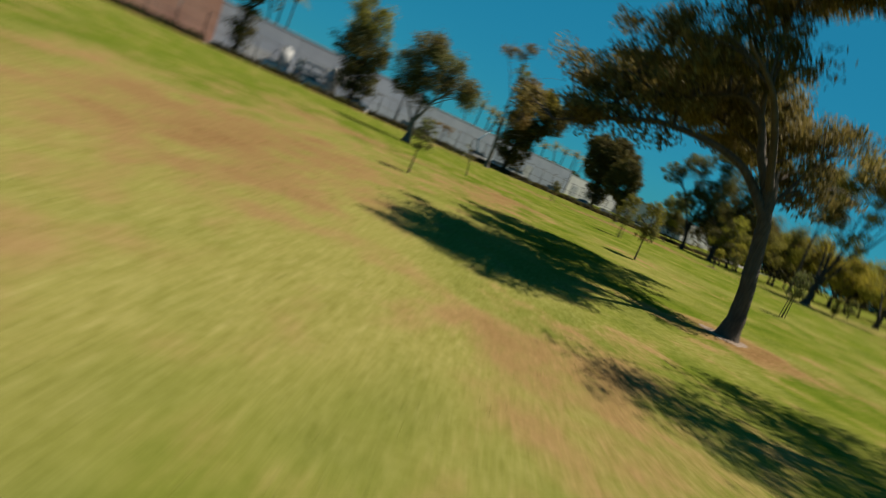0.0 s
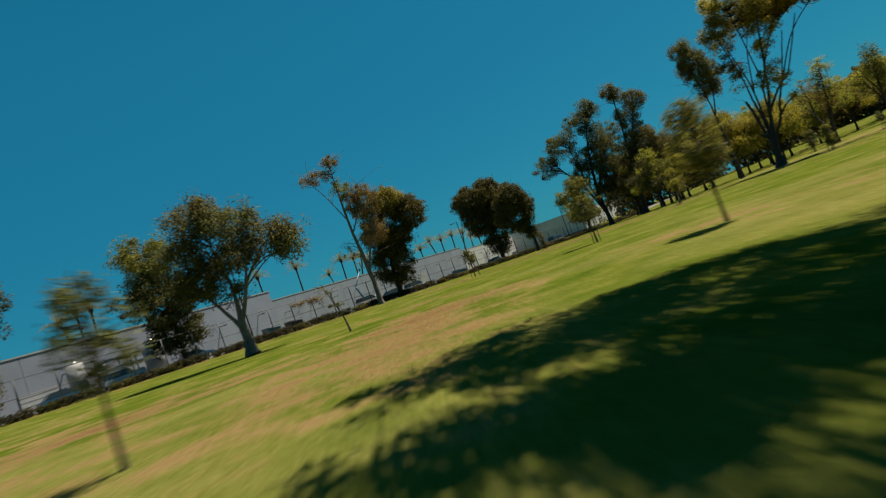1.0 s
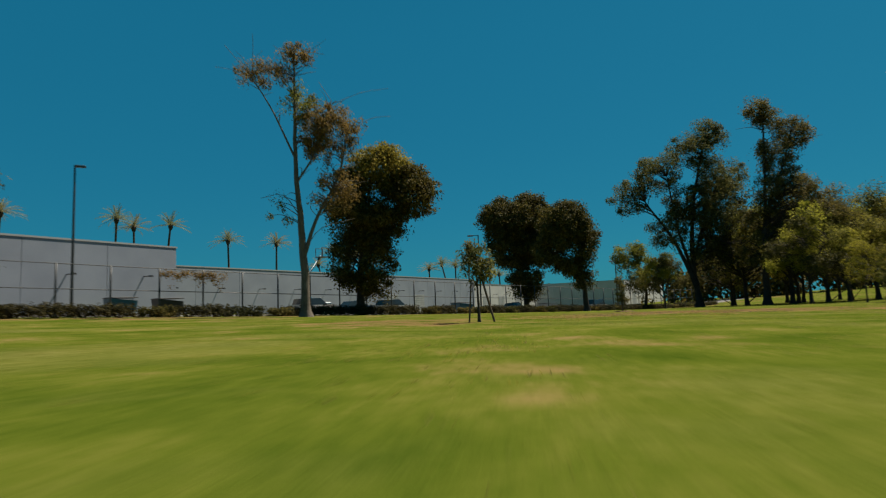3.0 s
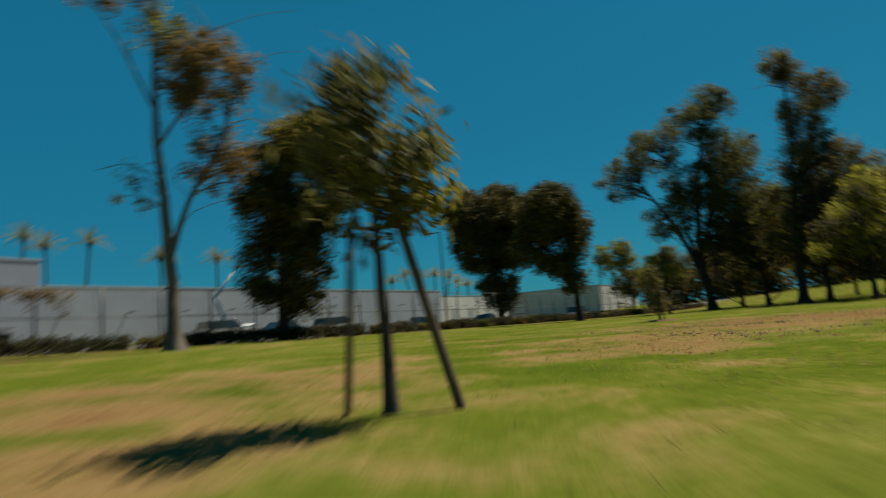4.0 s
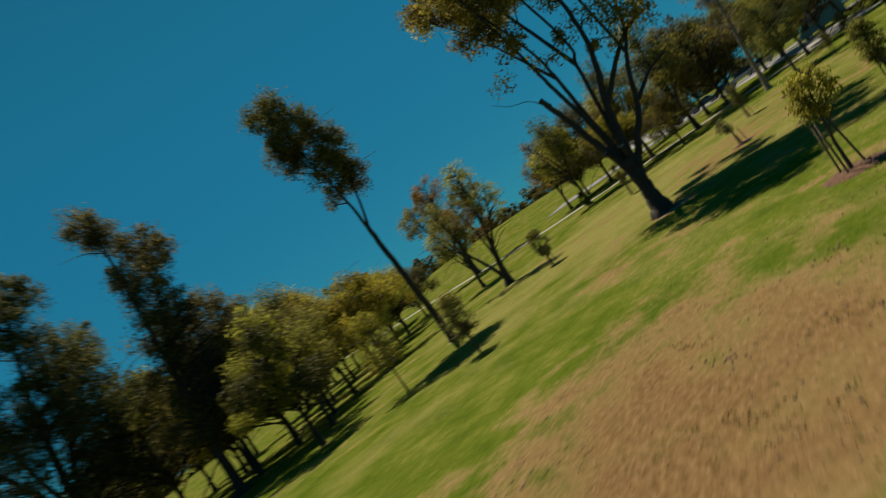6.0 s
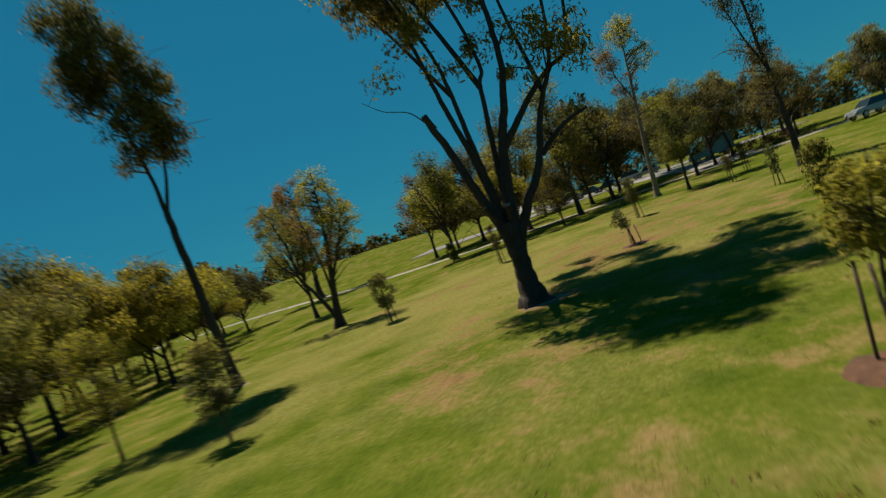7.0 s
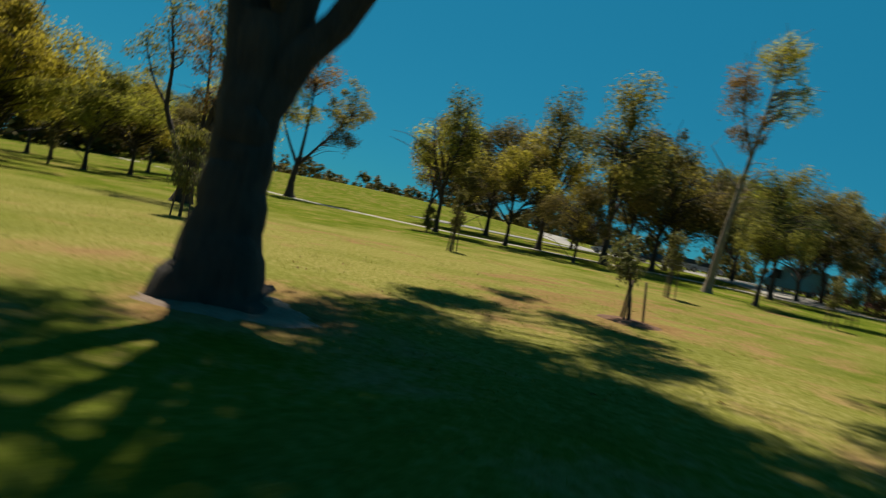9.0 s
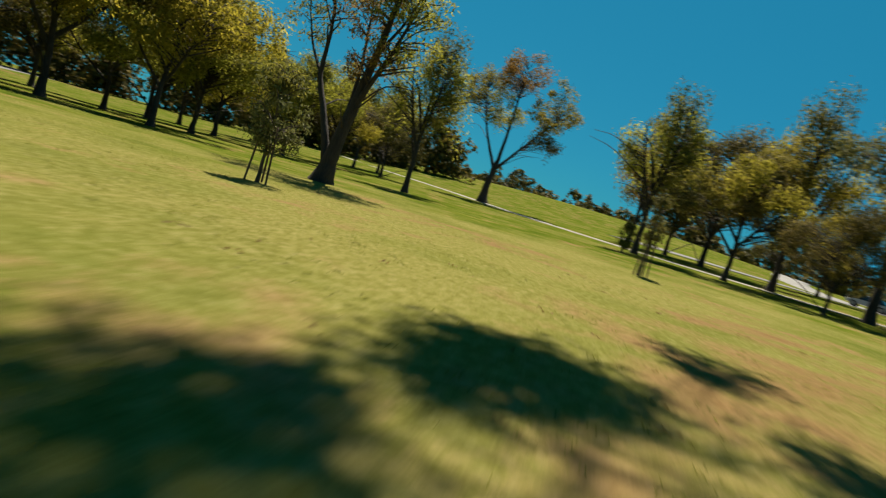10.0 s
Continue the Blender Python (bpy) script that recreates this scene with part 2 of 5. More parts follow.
DRY = ((-10, 12, 8, 15, 0.45), (-6, 8, 4.5, 9, 0.3), (5.2, 60, 4, 3.2, 0.45), (-8, 28.5, 5, 3, 0.35), (0.6, 24, 3.2, 5.5, 0.6), (2.2, 29.2, 2.4, 1.8, 0.7), (-0.4, 32.2, 2.6, 1.3, 0.45), (-10, 27, 4, 3, 0.2), (3, 38.3, 3.0, 1.7, 0.6), (5, 61.5, 2.6, 2.0, 0.4), (6.6, 57.8, 1.3, 1.0, 0.35), (9.3, 56.4, 1.0, 0.8, 0.3), (9, 26.5, 3.5, 2.5, 0.35),
       (12.4, 62.8, 2.0, 2.6, 0.5), (20.0, 69.2, 5.5, 4.4, 0.85), (24, 69.6, 5, 2.6, 0.3), (15, 66, 3, 2.6, 0.45), (28, 68.2, 4, 2, 0.3), (23, 63.5, 5, 3, 0.45), (38, 70.6, 4, 1.8, 0.34), (34.5, 67.2, 2.5, 1.6, 0.22), (50.5, 73.5, 5, 2.4, 0.3), (61, 71.5, 6, 3, 0.25), (51, 55.5, 5, 3, 0.4), (36, 63.6, 5, 1.6, 0.25),
       (44.9, 66.9, 2.0, 1.8, 0.8), (8.5, 8.9, 1.6, 1.6, 0.8), (9.6, 7.4, 1.8, 1.6, 0.6), (58, 63, 9, 4, 0.3), (70, 55, 9, 5, 0.3), (1.2, -1.6, 2.4, 2.6, 0.45), (3.0, 1.2, 2.4, 2.0, 0.4), (5.6, 8, 3, 2, 0.3),
       (-22, 78, 18, 5, 0.3), (4, 55, 5, 4, 0.25), (0, 41, 5, 1.6, 0.2), (9, 45, 4, 3, 0.2), (48.6, 66.6, 1.5, 0.8, 0.4), (43.5, 70.4, 4, 1.8, 0.3), (36.6, 67.2, 3, 1.6, 0.12), (53, 63.2, 4, 2.4, 0.3), (40, 60.2, 3.4, 1.6, 0.3), (30, 60, 8, 3, 0.3))
# the patch at (3, 13) paints the greener tone of the spreading tree's shade
GREEN = ((13, 34, 6, 5, 0.35), (16, 50, 8, 14, 0.3), (33, 76, 9, 6, 0.3), (38, 60, 7, 4, 0.15), (-4, 55, 10, 8, 0.35), (9, 36, 7, 2.5, 0.2), (47, 61, 4, 3, 0.25), (46, 79, 18, 7, 0.25), (3, 13, 5, 5, 0.3),
         (5.5, 21.5, 2.6, 3.4, 0.35), (4.8, 32.6, 1.8, 2.2, 0.3), (-3, 36, 4, 2.4, 0.2), (3, 43.2, 4, 1.8, 0.25), (6, 39.2, 1.8, 1.4, 0.2), (13.2, 69.5, 1.6, 2.6, 0.25), (-2, -3, 1.8, 3.5, 0.3), (54, 67, 6, 4, 0.2), (31, 69, 4, 3, 0.15))
WORN = ((46, 70, 12, 9, 0.3), (60, 73, 15, 12, 0.9), (51, 63, 8, 4, 0.3), (-6, 3, 10, 13, 1.3), (66, 58, 14, 10, 0.5), (12, 24, 8, 9, 0.5), (-6, 22, 6, 6, 0.4))


def build_ground():
    fine_x, fine_y = np.arange(-70, 136, 1.0), np.arange(-40, 161, 1.0)
    far = np.array([12, 30, 55, 90, 140, 210, 320, 500, 900, 1600, 2600.0])
    xs = np.concatenate([(-70 - far)[::-1], fine_x, 135 + far])
    ys = np.concatenate([(-40 - far)[::-1], fine_y, 160 + far])
    gx, gy = np.meshgrid(xs, ys, indexing="ij")
    rng = np.random.default_rng(3)
    gz = ground_z(gx, gy) + rng.normal(0, 0.012, gx.shape)
    verts = np.stack([gx, gy, gz], -1).reshape(-1, 3)
    i, j = np.meshgrid(np.arange(len(xs) - 1), np.arange(len(ys) - 1), indexing="ij")
    w = len(ys)
    quads = np.stack([i * w + j, (i + 1) * w + j, (i + 1) * w + j + 1, i * w + j + 1], -1).reshape(-1, 4)
    me = mesh_of("ground", verts, [quads], [LAWN], smooth=True)
    dry = np.zeros(gx.shape)
    for group, sign in ((DRY, 1), (GREEN, -1)):
        for cx, cy, rx, ry, much in group:
            dry += sign * much * np.exp(-((gx - cx) / rx) ** 2 - ((gy - cy) / ry) ** 2)
    foot = (gx + 75) * 0.669 - (gy - 25.5) * 0.743
    dry += 0.6 * np.exp(-((foot - 1.2) / 1.5) ** 2)  # the bare strip along the hedge
    me.attributes.new("dry", "FLOAT", "POINT").data.foreach_set("value", dry.ravel().astype(np.float32))
    yellow = np.zeros(gx.shape)
    for cx, cy, rx, ry, much in WORN:
        yellow += much * np.exp(-((gx - cx) / rx) ** 2 - ((gy - cy) / ry) ** 2)
    me.attributes.new("worn", "FLOAT", "POINT").data.foreach_set("value", yellow.ravel().astype(np.float32))
    return tagged(new("ground", me), "mown park lawn, green with dry straw-coloured patches", "lawn", kind="structure")


build_ground()


def strip(name, points, width, lift, mat, label, category):
    """A paved strip that follows the ground, with a thickness at its edges."""
    line = smooth_line([(x, y, 0) for x, y in points], 14 * (len(points) - 1))
    d = np.gradient(line, axis=0)
    d /= np.linalg.norm(d, axis=1)[:, None]
    side = np.stack([-d[:, 1], d[:, 0], 0 * d[:, 0]], 1)
    rows = []
    for off, drop in ((-0.5, -0.25), (-0.5, 0), (-0.25, 0), (0, 0), (0.25, 0), (0.5, 0), (0.5, -0.25)):
        p = line + side * off * width
        p[:, 2] = ground_z(p[:, 0], p[:, 1]) + lift + drop
        rows.append(p)
    verts = np.stack(rows, 1).reshape(-1, 3)
    k, j = np.meshgrid(np.arange(len(line) - 1), np.arange(6), indexing="ij")
    quads = np.stack([k * 7 + j, (k + 1) * 7 + j, (k + 1) * 7 + j + 1, k * 7 + j + 1], -1).reshape(-1, 4)
    return tagged(new(name, mesh_of(name, verts, [quads], [mat])), label, category, kind="structure")


PATH_DUST = mottled("dusty_path_paving", (0.195, 0.175, 0.143), (0.290, 0.262, 0.215), 0.8, 25, 0.92)
CONCRETE = mottled("concrete", (0.158, 0.149, 0.132), (0.257, 0.244, 0.221), 0.8, 25, 0.9)
ASPHALT = mottled("asphalt", (0.106, 0.099, 0.092), (0.178, 0.168, 0.158), 0.6, 30, 0.9)
strip("path", ((175, 205), (147, 150), (126, 115), (106, 91), (97, 75), (93.5, 60), (92.5, 50), (90, 42), (88, 30), (90, 0), (95, -60)), 2.0, 0.02, PATH_DUST,
      "narrow pale concrete path across the lawn", "path")
strip("road", ((91, 41), (104, 41), (120, 46), (140, 55), (175, 62), (230, 60)), 7.0, 0.045, CONCRETE, "pale sunlit concrete drive to the car park", "road")
strip("pavement", ((118, 20), (126, 52), (134, 84)), 12.0, 0.06, ASPHALT, "grey asphalt car park behind the trees", "car park")
HEDGE_A, HEDGE_U = Vector((-75, 25.5, 0)), Vector((0.743, 0.669, 0))
HEDGE_N = Vector((-0.669, 0.743, 0))


def beside(along, behind):
    """A point of the plan: so far along the hedge from its near end, so far behind it."""
    p = HEDGE_A + HEDGE_U * along + HEDGE_N * behind
    return p.x, p.y


strip("lane", [beside(a, 10) for a in (-80, 0, 60, 120, 190, 260)], 11.0, 0.05, ASPHALT, "grey asphalt service lane behind the fence", "lane")


# ---- trees ----
def leaf_cards(rng, centres, radii, counts, size, droop=0.35, squash=0.8, slim=0.45, firm=0.5):
    """Single leaves, kite-shaped and slightly folded, strewn round the clump centres."""
    which = np.repeat(np.arange(len(centres)), counts)
    m = len(which)
    shape = 0.65 + 0.7 * rng.random((len(centres), 3))
    d = rng.normal(size=(m, 3))
    ball = d / np.linalg.norm(d, axis=1)[:, None] * (rng.random(m) ** 0.45)[:, None]
    d = (firm * ball + (1 - firm) * 0.5 * np.clip(d, -2, 2)) * np.asarray(radii)[which][:, None] * shape[which]
    d[:, 2] *= squash
    hang = droop * (1 - 0.6 * firm) * np.asarray(radii)[which] * rng.random(m) ** 3 * 1.5
    d[:, :2] *= (1 - 0.25 * np.minimum(1, hang))[:, None]
    d[:, 2] -= hang
    c = np.asarray(centres)[which] + d
    axis = rng.normal(size=(m, 3))
    axis[:, 2] = axis[:, 2] * 0.6 - droop * 2
    nrm = rng.normal(size=(m, 3)) * 0.55 + 0.75 * d / (np.linalg.norm(d, axis=1)[:, None] + 1e-6) + [0.15, 0.08, 0.5]
    nrm /= np.linalg.norm(nrm, axis=1)[:, None]
    axis -= (axis * nrm).sum(1)[:, None] * nrm
    axis /= np.linalg.norm(axis, axis=1)[:, None] + 1e-9
    wide = np.cross(nrm, axis)
    s = size * (0.6 + 0.8 * rng.random(m))[:, None]
    verts = np.stack([c - axis * s * 0.5, c + wide * s * slim * 0.5 + nrm * s * 0.06, c + axis * s * 0.5, c - wide * s * slim * 0.5 + nrm * s * 0.06], 1).reshape(-1, 3)
    quads = np.arange(4 * m).reshape(-1, 4)
    return verts, quads


def lobe_clumps(rng, lobes):
    """Clump centres inside the crown's lobes, more of them near the skin."""
    out = []
    for k, (cx, cy, cz, rx, ry, rz, count) in enumerate(lobes):
        d = rng.normal(size=(count, 3))
        d /= np.linalg.norm(d, axis=1)[:, None]
        d *= (0.35 + 0.65 * rng.random(count) ** 0.5)[:, None] * (0.85 + 0.3 * rng.random(count))[:, None]
        out.append(np.concatenate([np.array([cx, cy, cz]) + d * [rx, ry, rz], np.full((count, 1), k)], 1))
    return np.concatenate(out)


def tree_parts(seed, stems, lobes, wood, leaves, clump=0.9, per=70, leaf=0.22, droop=0.35, twig=0.05, squash=0.8, slim=0.45, flare=1.5, sides=10, bare=0, firm=0.7):
    """The wood and the crown of a tree. stems: polylines with the radii at their ends; lobes: the crown's parts;
    leaves: one foliage for each lobe; bare: leafless twigs that stick out."""
    rng = np.random.default_rng(seed)
    v_all, q_all, n = [], [], 0
    skeleton = []
    for k, (points, r0, r1) in enumerate(stems):
        line = smooth_line(points, 10 * (len(points) - 1))
        t = np.linspace(0, 1, len(line))
        wob = rng.normal(0, 0.22 * r0, (len(line), 2))
        line[1:-1, :2] += (wob[:-2] + 2 * wob[1:-1] + wob[2:])[:, :] * 0.12
        rad = r0 + (r1 - r0) * t ** 0.8
        if points[0][2] <= 0.01:
            rad = rad * (1 + (flare - 1) * np.exp(-line[:, 2] / (1.2 * r0 + 0.08)))
        m = sides if r0 > 0.12 else 6
        v, q = tube(line, rad, m)
        if r0 > 0.3:
            turn = np.tile(np.arange(m) * 2 * np.pi / m, len(line))
            heart = np.repeat(line, m, axis=0)
            ridge = 1 + (0.05 + 0.22 * np.exp(-heart[:, 2] / 0.45)) * np.sin(turn * 4 + seed + 0.6 * heart[:, 2]) + 0.04 * np.sin(turn * 7 + heart[:, 2] * 1.7)
            v = heart + (v - heart) * ridge[:, None]
        v_all.append(v), q_all.append(q + n)
        n += len(v)
        skeleton += [(*p, r) for p, r in zip(line, rad)]
    bones = np.array(skeleton)
    clumps = lobe_clumps(rng, lobes)
    ends = [(c[:3], 1) for c in clumps] + [(clumps[i, :3] + rng.normal(0, 1.1, 3), 0) for i in rng.integers(0, len(clumps), bare)]
    for c, leafed in ends:
        d = bones[:, :3] - c
        cost = np.linalg.norm(d, axis=1) + 1.6 * np.maximum(0, d[:, 2] + 0.35 * np.linalg.norm(d[:, :2], axis=1))
        i = int(np.argmin(cost))
        a, r = bones[i, :3], min(bones[i, 3] * 0.6, twig)
        span = np.linalg.norm(c - a)
        mid = (a + c) / 2 + [0, 0, 0.12 * span] + rng.normal(0, 0.07 * span, 3)
        line = smooth_line((a, mid, c), 6)
        v, q = tube(line, np.linspace(r, 0.012, len(line)), 4)
        v_all.append(v), q_all.append(q + n)
        n += len(v)
    wood_me = mesh_of("trunk", np.concatenate(v_all), [np.concatenate(q_all)], [BARK[wood]], smooth=True)
    counts = np.maximum(6, (per * (0.5 + rng.random(len(clumps)))).astype(int))
    radii = clump * (0.6 + 0.8 * rng.random(len(clumps)))
    v, q = leaf_cards(rng, clumps[:, :3], radii, counts, leaf, droop, squash, slim, firm)
    kinds = list(dict.fromkeys(leaves))
    slot = np.repeat([kinds.index(leaves[int(k)]) for k in clumps[:, 3]], counts)
    crown_me = mesh_of("crown", v, [q], [LEAF[k] for k in kinds], slots=slot)
    return wood_me, crown_me


def tree(name, x, y, label, seed, stems, lobes, wood="brown", leaves=("olive",), group="", sink=0.05, **how):
    leaves = tuple(leaves) * len(lobes) if len(leaves) == 1 else leaves
    wood_me, crown_me = tree_parts(seed, stems, lobes, wood, leaves, **how)
    ob = thing(name, x, y, float(ground_z(x, y)) - sink, label, "tree", group)
    part("trunk", wood_me, ob)
    part("crown", crown_me, ob)
    return ob


# the spreading tree that hangs over the start of the way, and its neighbour behind
tree("spreading_tree", 8.5, 8.9, "old spreading tree with dark bark and drooping olive leaves", 11,
     [(((0, 0, 0), (-0.1, 0, 1.6), (-0.5, 0.1, 3.6), (-0.9, 0.3, 5.4)), 0.29, 0.19),
      (((-0.6, 0.1, 4.0), (-2.0, 0.5, 5.3), (-4.4, 0.9, 5.6), (-6.4, 1.0, 5.0), (-7.8, 1.0, 4.4)), 0.17, 0.04),
      (((-0.7, 0.2, 4.5), (-1.3, 0.5, 5.6), (-1.8, 0.8, 6.8), (-2.5, 1.0, 7.25), (-3.4, 1.2, 7.0), (-4.6, 1.5, 6.5), (-5.6, 1.8, 6.7)), 0.17, 0.04),
      (((-1.8, 0.8, 6.8), (-2.3, 0.6, 8.4), (-2.6, 0.2, 11.0)), 0.1, 0.03), (((-2.0, 0.7, 7.5), (-3.4, 0.6, 9.2), (-4.6, 0.0, 10.4)), 0.07, 0.03), (((-0.6, 0.2, 4.4), (0.5, 0.8, 6.2), (1.0, 1.3, 6.6)), 0.07, 0.02),
      (((-0.7, 0.2, 4.4), (-0.4, 2.6, 6.4), (-0.8, 5.6, 8.0)), 0.14, 0.04), (((-0.6, 1.6, 5.8), (-2.0, 3.4, 6.8), (-3.6, 5.2, 7.4)), 0.1, 0.03),
      (((-0.8, 0.2, 4.8), (-2.6, -1.6, 6.8), (-4.4, -3.0, 7.6)), 0.14, 0.04),
      (((-0.8, 4.6, 7.5), (-0.6, 7.6, 8.6), (-1.6, 10.6, 9.2)), 0.09, 0.03), (((-0.7, 6.4, 8.2), (0.6, 8.2, 8.0), (1.8, 9.6, 7.4)), 0.08, 0.03)],
     # dense lobes above z 10.3 stand out of view, added to deepen the cast shade
     [(-5.6, 1.4, 6.8, 2.8, 2.4, 0.9, 32), (-2.23, 2.33, 11.6, 2.6, 2.6, 0.65, 54), (-0.9, 5.4, 8.2, 2.5, 2.8, 1.05, 46), (-2.29, -1.09, 11.2, 2.4, 1.8, 0.55, 60), (-2.53, -0.27, 11.2, 1.6, 1.5, 0.45, 56),
      (-1.93, 1.58, 12.0, 1.8, 1.8, 0.4, 17), (1.4, 1.8, 6.6, 1.6, 1.6, 1.35, 11), (-6.9, 1.0, 5.0, 1.3, 1.6, 0.38, 10), (-5.03, -0.37, 10.4, 1.6, 1.6, 0.4, 44), (-3.4, 5.0, 7.6, 2.8, 2.8, 0.98, 44),
      (0.9, 5.6, 7.6, 1.7, 2.2, 0.83, 14), (-2.9, 10.4, 9.0, 2.2, 1.6, 0.5, 57), (-0.3, 10.4, 8.5, 2.2, 1.6, 0.55, 57), (1.7, 9.6, 7.2, 2.2, 1.5, 0.35, 34), (-0.6, 9.0, 9.4, 2.4, 1.2, 0.4, 38),
      (0.8, 7.2, 7.0, 1.6, 1.4, 0.52, 21), (-1.0, 7.5, 10.0, 2.2, 1.2, 0.68, 32), (-1.0, 2.1, 7.3, 1.4, 1.6, 0.83, 15), (-0.05, 1.0, 12.0, 1.4, 1.5, 0.5, 49), (0.9, 1.2, 5.4, 1.0, 1.0, 1.12, 14),
      (-8.5, 2.8, 5.0, 0.8, 0.8, 0.45, 5), (-2.2, 3.4, 7.8, 2.0, 1.6, 0.68, 34), (-2.0, 6.6, 8.4, 2.0, 1.6, 0.68, 38), (-0.1, 3.3, 7.0, 1.4, 1.4, 0.68, 18), (-7.6, 1.6, 5.1, 0.8, 0.9, 0.38, 7),
      (-5.2, 1.0, 5.4, 1.1, 0.7, 0.26, 8), (0.6, 0.6, 7.2, 0.8, 0.8, 0.6, 6), (-4.0, 1.0, 8.6, 2.2, 2.0, 0.9, 26), (-2.8, -0.5, 8.3, 1.5, 1.4, 0.8, 14), (-5.3, 0.6, 7.9, 2.0, 1.8, 0.8, 24),
      (-3.0, 1.0, 9.7, 1.7, 1.5, 0.6, 14), (-6.4, 1.2, 6.2, 1.2, 1.0, 0.5, 12), (-4.0, 7.2, 8.5, 1.5, 0.9, 0.4, 28)],
     wood="brown", leaves=("bronze", "bronze", "bronze", "dark", "bronze", "bronze", "bronze", "bronze", "dark", "bronze", "bronze", "bronze", "bronze", "dark", "bronze", "bronze", "bronze", "bronze", "dark", "bronze", "bronze", "bronze", "bronze", "dark", "bronze", "bronze", "bronze", "bronze", "dark", "bronze", "bronze", "bronze", "bronze"), clump=0.66, per=115, squash=0.5, leaf=0.2, droop=0.6, firm=0.9, twig=0.06, slim=0.34)
tree("spreading_tree", 13.5, 1.5, "old spreading tree casting a broken shade", 12,
     [(((0, 0, 0), (0.1, 0, 2.6), (-0.4, 0.2, 6.0)), 0.36, 0.22), (((-0.3, 0.1, 5.0), (-1.6, 0.4, 8.8), (-3.6, 0.8, 11.6)), 0.16, 0.04),
      (((-0.4, 0.2, 5.8), (-0.4, 1.4, 9.0), (-0.6, 2.6, 11.8)), 0.16, 0.04), (((-0.3, 0.2, 6.4), (1.2, 1.8, 9.6), (1.4, 3.0, 12)), 0.12, 0.03)],
     [(-4.1, 1.1, 12.0, 1.8, 1.3, 0.8, 24), (-1.6, 2.6, 12.0, 2.2, 1.4, 0.9, 28), (1.0, 3.1, 12.2, 2.0, 1.4, 0.9, 28), (-2.4, -0.2, 12.0, 2.0, 1.2, 0.8, 26), (0.6, 0.4, 13.0, 2.2, 2.0, 1.2, 40)], wood="dark", clump=0.75, per=100, leaf=0.2, droop=0.5, slim=0.32, firm=0.7)

# the park's edge towards the warehouses
tree("forked_tree", -8.4, 47.5, "tall tree with a forked trunk and drooping grey-green leaves", 21,
     [(((0, 0, 0), (0.0, 0, 1.2), (-0.1, 0, 2.2)), 0.32, 0.26), (((-0.1, 0, 1.8), (-0.9, 0.2, 3.2), (-2.0, 0.3, 5.2), (-2.2, 0.3, 6.8)), 0.15, 0.04), (((-0.1, 0, 2.0), (0.0, 0.2, 4.6), (-0.7, 0.3, 9.2)), 0.2, 0.04),
      (((0.0, 0, 2.2), (1.0, -0.2, 4.4), (1.8, -0.2, 7.4)), 0.17, 0.04), (((0.8, -0.1, 4.2), (2.6, 0.4, 6.4), (3.9, 0.6, 6.8)), 0.1, 0.03)],
     [(-0.9, 0.3, 9.5, 1.7, 1.7, 1.2, 44), (0.8, 0, 8.2, 2.2, 2.0, 1.3, 50), (-2.2, 0.2, 7.0, 1.5, 1.5, 1.5, 40), (3.0, 0.5, 7.0, 1.6, 1.4, 1.0, 34), (4.4, 0.6, 6.2, 1.0, 0.9, 0.9, 18),
      (-1.8, 0.2, 5.2, 1.4, 1.3, 0.9, 26), (0.6, 0.0, 6.2, 1.5, 1.4, 0.9, 26), (-0.6, 0.3, 4.4, 1.1, 1.1, 0.6, 10)],
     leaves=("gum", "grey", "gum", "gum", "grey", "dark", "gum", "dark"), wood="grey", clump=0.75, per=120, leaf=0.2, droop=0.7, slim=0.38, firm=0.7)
tree("dense_dark_tree", -22.8, 79.9, "dense dark evergreen tree beside the hedge", 22,
     [(((0, 0, 0), (0.1, 0, 4), (0, 0, 9), (-0.2, 0, 14)), 0.34, 0.08)],
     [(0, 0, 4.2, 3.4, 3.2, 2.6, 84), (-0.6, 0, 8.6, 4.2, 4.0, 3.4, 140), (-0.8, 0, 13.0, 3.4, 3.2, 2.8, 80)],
     # olive leaves in the top lobe, dark leaves in the two below
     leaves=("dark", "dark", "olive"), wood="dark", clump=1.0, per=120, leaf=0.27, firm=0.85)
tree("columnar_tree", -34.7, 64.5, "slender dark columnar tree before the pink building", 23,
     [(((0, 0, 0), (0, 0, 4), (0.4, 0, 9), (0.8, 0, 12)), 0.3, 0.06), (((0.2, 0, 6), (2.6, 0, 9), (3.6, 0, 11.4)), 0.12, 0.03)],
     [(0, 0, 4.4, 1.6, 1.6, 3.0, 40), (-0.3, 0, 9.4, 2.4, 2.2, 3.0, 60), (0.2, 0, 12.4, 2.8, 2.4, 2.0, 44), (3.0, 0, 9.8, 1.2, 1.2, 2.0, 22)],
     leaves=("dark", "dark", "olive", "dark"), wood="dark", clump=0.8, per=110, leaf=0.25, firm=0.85)
